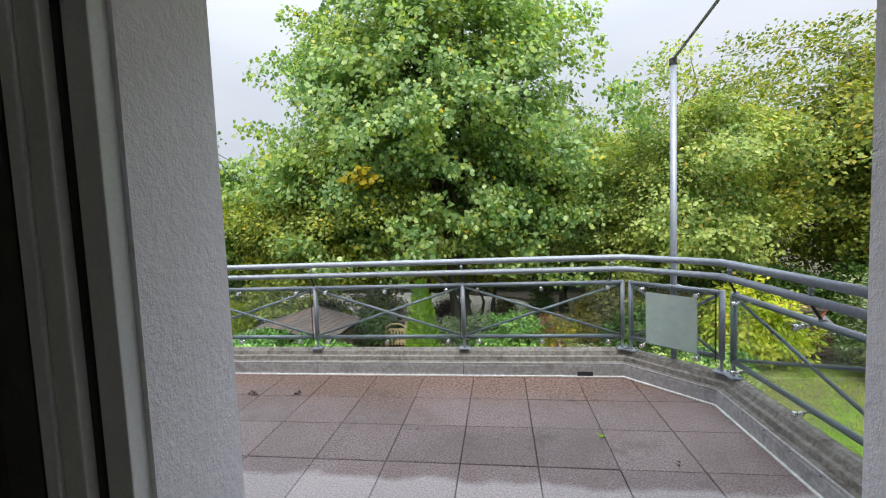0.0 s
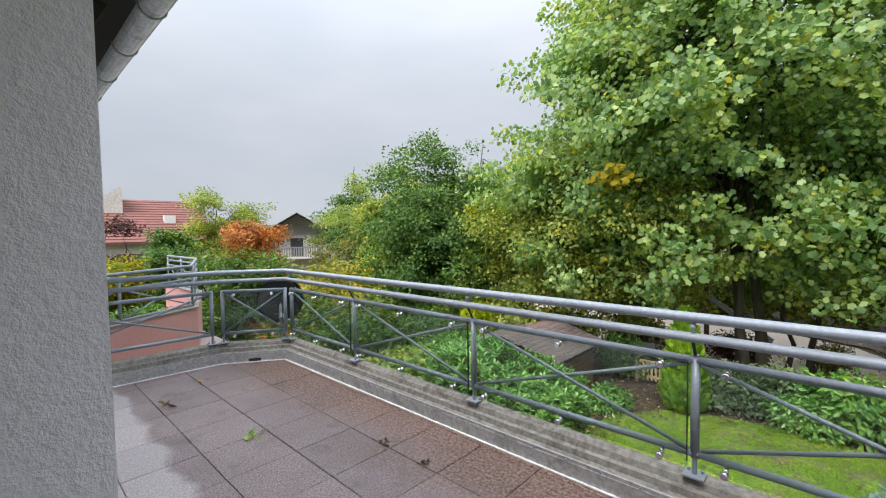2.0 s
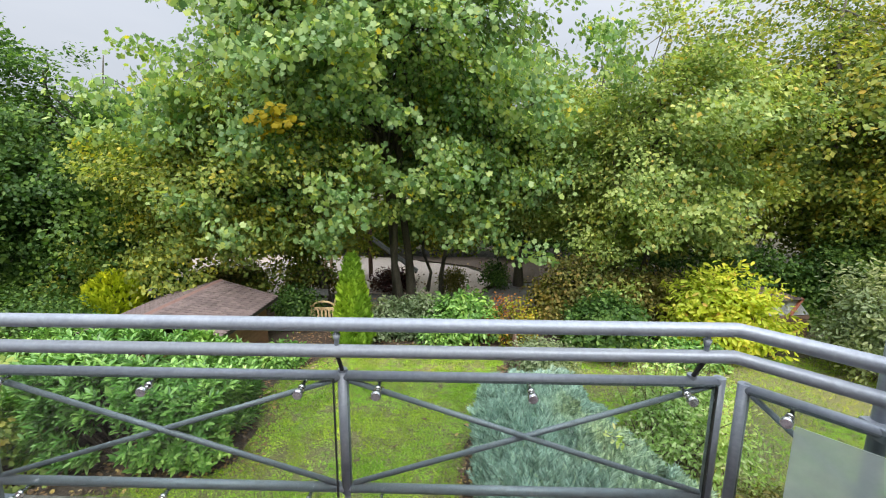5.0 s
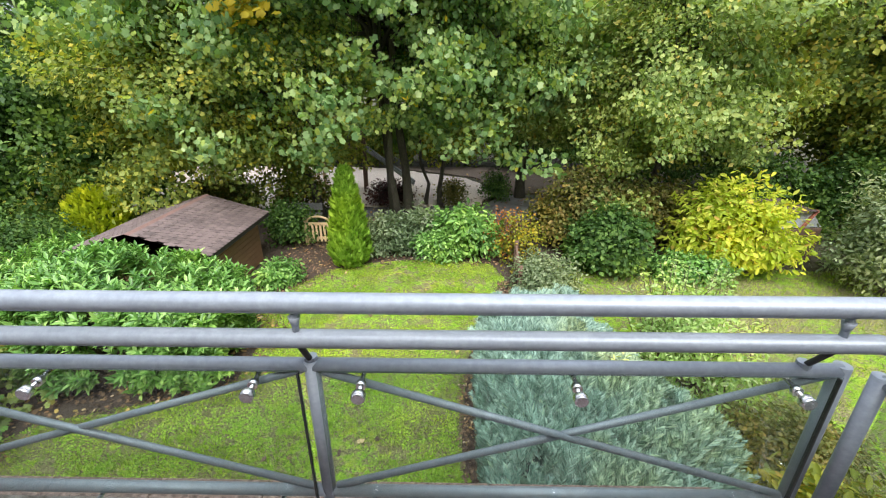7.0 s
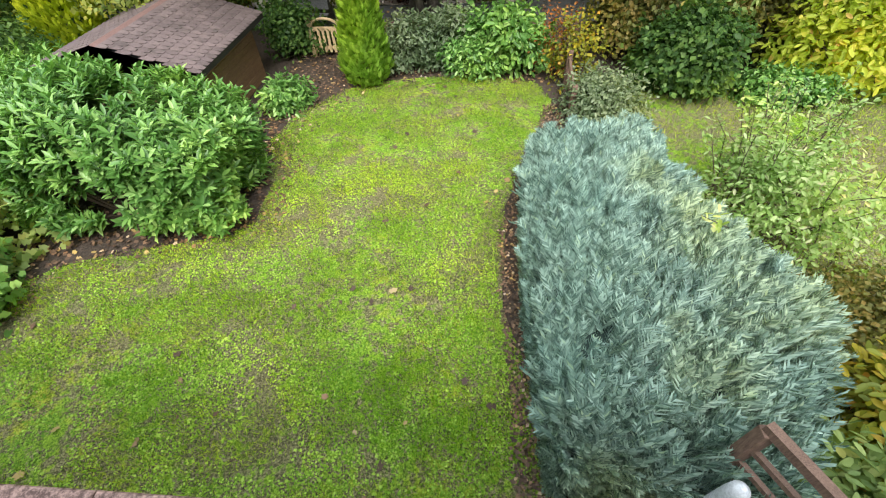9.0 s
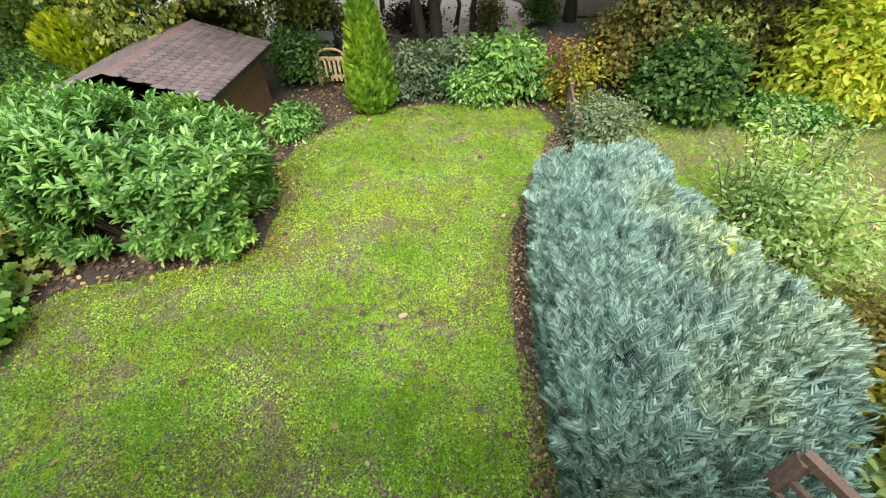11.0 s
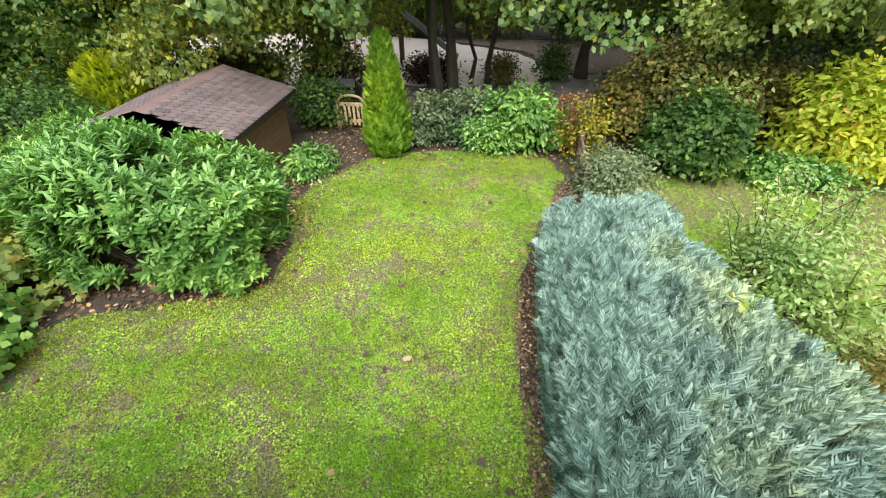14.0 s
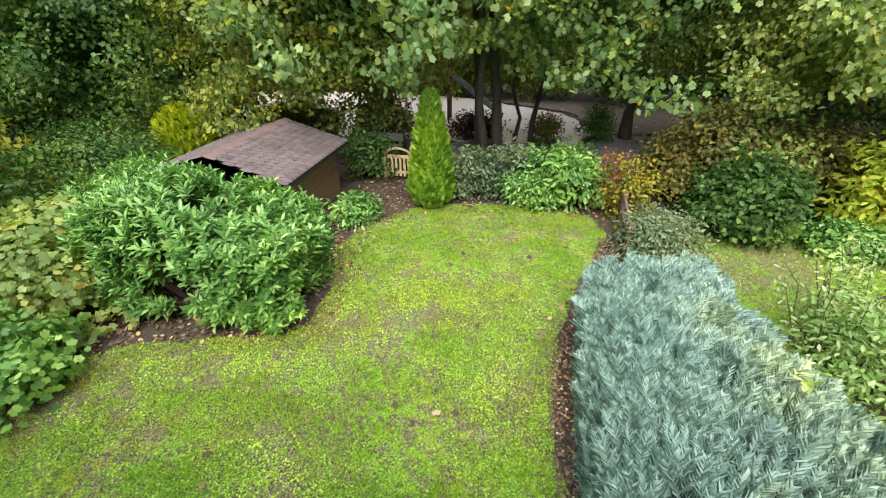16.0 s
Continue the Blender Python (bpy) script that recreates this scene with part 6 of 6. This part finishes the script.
cover("fallen_leaves_path", "fallen leaves on the path and earth", [(-6, 14.4), (12, 14.8), (8, 23), (2, 23)], 900, G + 0.012, 0.1, "maple", M["litter"], 206, False)
cover("weeds", "small weeds and worn tufts in the lawn", LAWN, 9000, G + 0.004, 0.028, "clover", M["clover"], 207, False, 0.15, 2.6)

# a yellow cluster on the maple
rs = np.random.RandomState(77)
cl = rs.normal(size=(70, 3)) * np.array([0.28, 0.2, 0.18]) + np.array([-4.25, 10.6, 3.05])
for ob in [o for o in bpy.data.objects if o.name.startswith("maple_tree")]:
    scatter("yellow_leaves", cl, np.array([0, -0.5, 0.7]) + rs.normal(size=cl.shape) * 0.4, rs.normal(size=cl.shape), 0.22, "maple", M["yellow_leaf"], ob, "cluster of yellow leaves")

# litter on the terrace
def debris(name, label, x, y, mat, size, seed, n=14):
    rs = np.random.RandomState(seed)
    P = np.array([x, y, 0.004]) + rs.normal(size=(n, 3)) * np.array([size * 0.35, size * 0.35, 0.002])
    P[:, 2] = np.abs(P[:, 2] - 0.004) + 0.006
    ob = scatter(name, P, np.array([0, 0, 1.0]) + rs.normal(size=P.shape) * 0.35, rs.normal(size=P.shape), size * rs.uniform(0.5, 1, n), "oval", mat)
    return tagged(ob, label, "debris")


debris("leaf_clump", "dark clump of rotten leaves on the terrace slabs", -2.10, 0.58, M["soil"], 0.06, 1)
debris("leaf_clump", "dark clump of rotten leaves on the terrace slabs", -1.64, 0.59, M["soil"], 0.05, 2)
debris("leaf_sprig", "small fresh green leaf sprig on the terrace slabs", -3.0, -0.05, M["clover"], 0.10, 3, 9)
debris("leaf_sprig", "small green leaf sprig on the terrace slabs", 0.98, -0.06, M["clover"], 0.05, 4, 5)
debris("dead_leaf", "curled brown dead leaf on the terrace slabs", -4.25, -0.35, M["litter"], 0.12, 5, 4)
debris("dead_leaf", "brown dead leaf on the terrace slabs", -4.7, 0.15, M["litter"], 0.09, 6, 4)
debris("leaf_clump", "small dark crumb on the terrace slabs", -0.37, 0.0, M["soil"], 0.025, 7, 5)
debris("leaf_clump", "small dark crumb on the terrace slabs", 1.36, -0.36, M["soil"], 0.03, 8, 5)

# ---- patio and terrace slabs ----
def slab_mesh(name, w, d, h, mat, bevel=0.004):
    b = bmesh.new()
    box(b, -w / 2, w / 2, -d / 2, d / 2, -h, 0, 0)
    up = [e for e in b.edges if all(v.co.z > -0.001 for v in e.verts)]
    bmesh.ops.bevel(b, geom=up, offset=bevel, segments=1, affect="EDGES")
    me = bpy.data.meshes.new(name)
    b.to_mesh(me)
    b.free()
    me.materials.append(mat)
    return me


patio = tagged(new("patio"), "pinkish concrete slab patio with a narrow kerb at the lawn", "pavement", kind="structure")
me = slab_mesh("paving_slab", 0.494, 0.494, 0.05, M["paver"])
for i in range(-14, 5):
    for j in range(2):
        o = new("paving_slab", me)
        o.parent = patio
        o.matrix_basis = pose(i * 0.5 + 0.2, 1.69 - 0.5 * j + random.uniform(-0.003, 0.003), G + 0.02 + random.uniform(0, 0.004))
me = slab_mesh("kerb_stone", 0.495, 0.10, 0.12, M["kerb"], 0.01)
for i in range(-14, 5):
    o = new("kerb_stone", me)
    o.parent = patio
    o.matrix_basis = pose(i * 0.5 + 0.2, 1.998, G + 0.012 + random.uniform(0, 0.008), 0, 0, random.uniform(-0.5, 0.5))

area = [tuple(p) for p in offset_path(EDGE, 0.16)]
area[0], area[-1] = (area[0][0], -1.6), (area[-1][0], -1.6)
me = slab_mesh("terrace_slab", 0.4955, 0.4955, 0.045, M["slab"])
for i in range(-11, 5):
    for j in range(-3, 3):
        x, y = i * 0.5 + 0.25, j * 0.5 + 0.31
        if inside(area, x, y) or (inside(area, x - 0.2, y) and inside(area, x + 0.15, y - 0.2)) or (inside(area, x + 0.2, y - 0.2)):
            o = new("terrace_slab", me)
            o.parent = floor
            o.matrix_basis = pose(x, y, random.uniform(-0.0015, 0.0015), random.uniform(-0.12, 0.12), random.uniform(-0.12, 0.12))
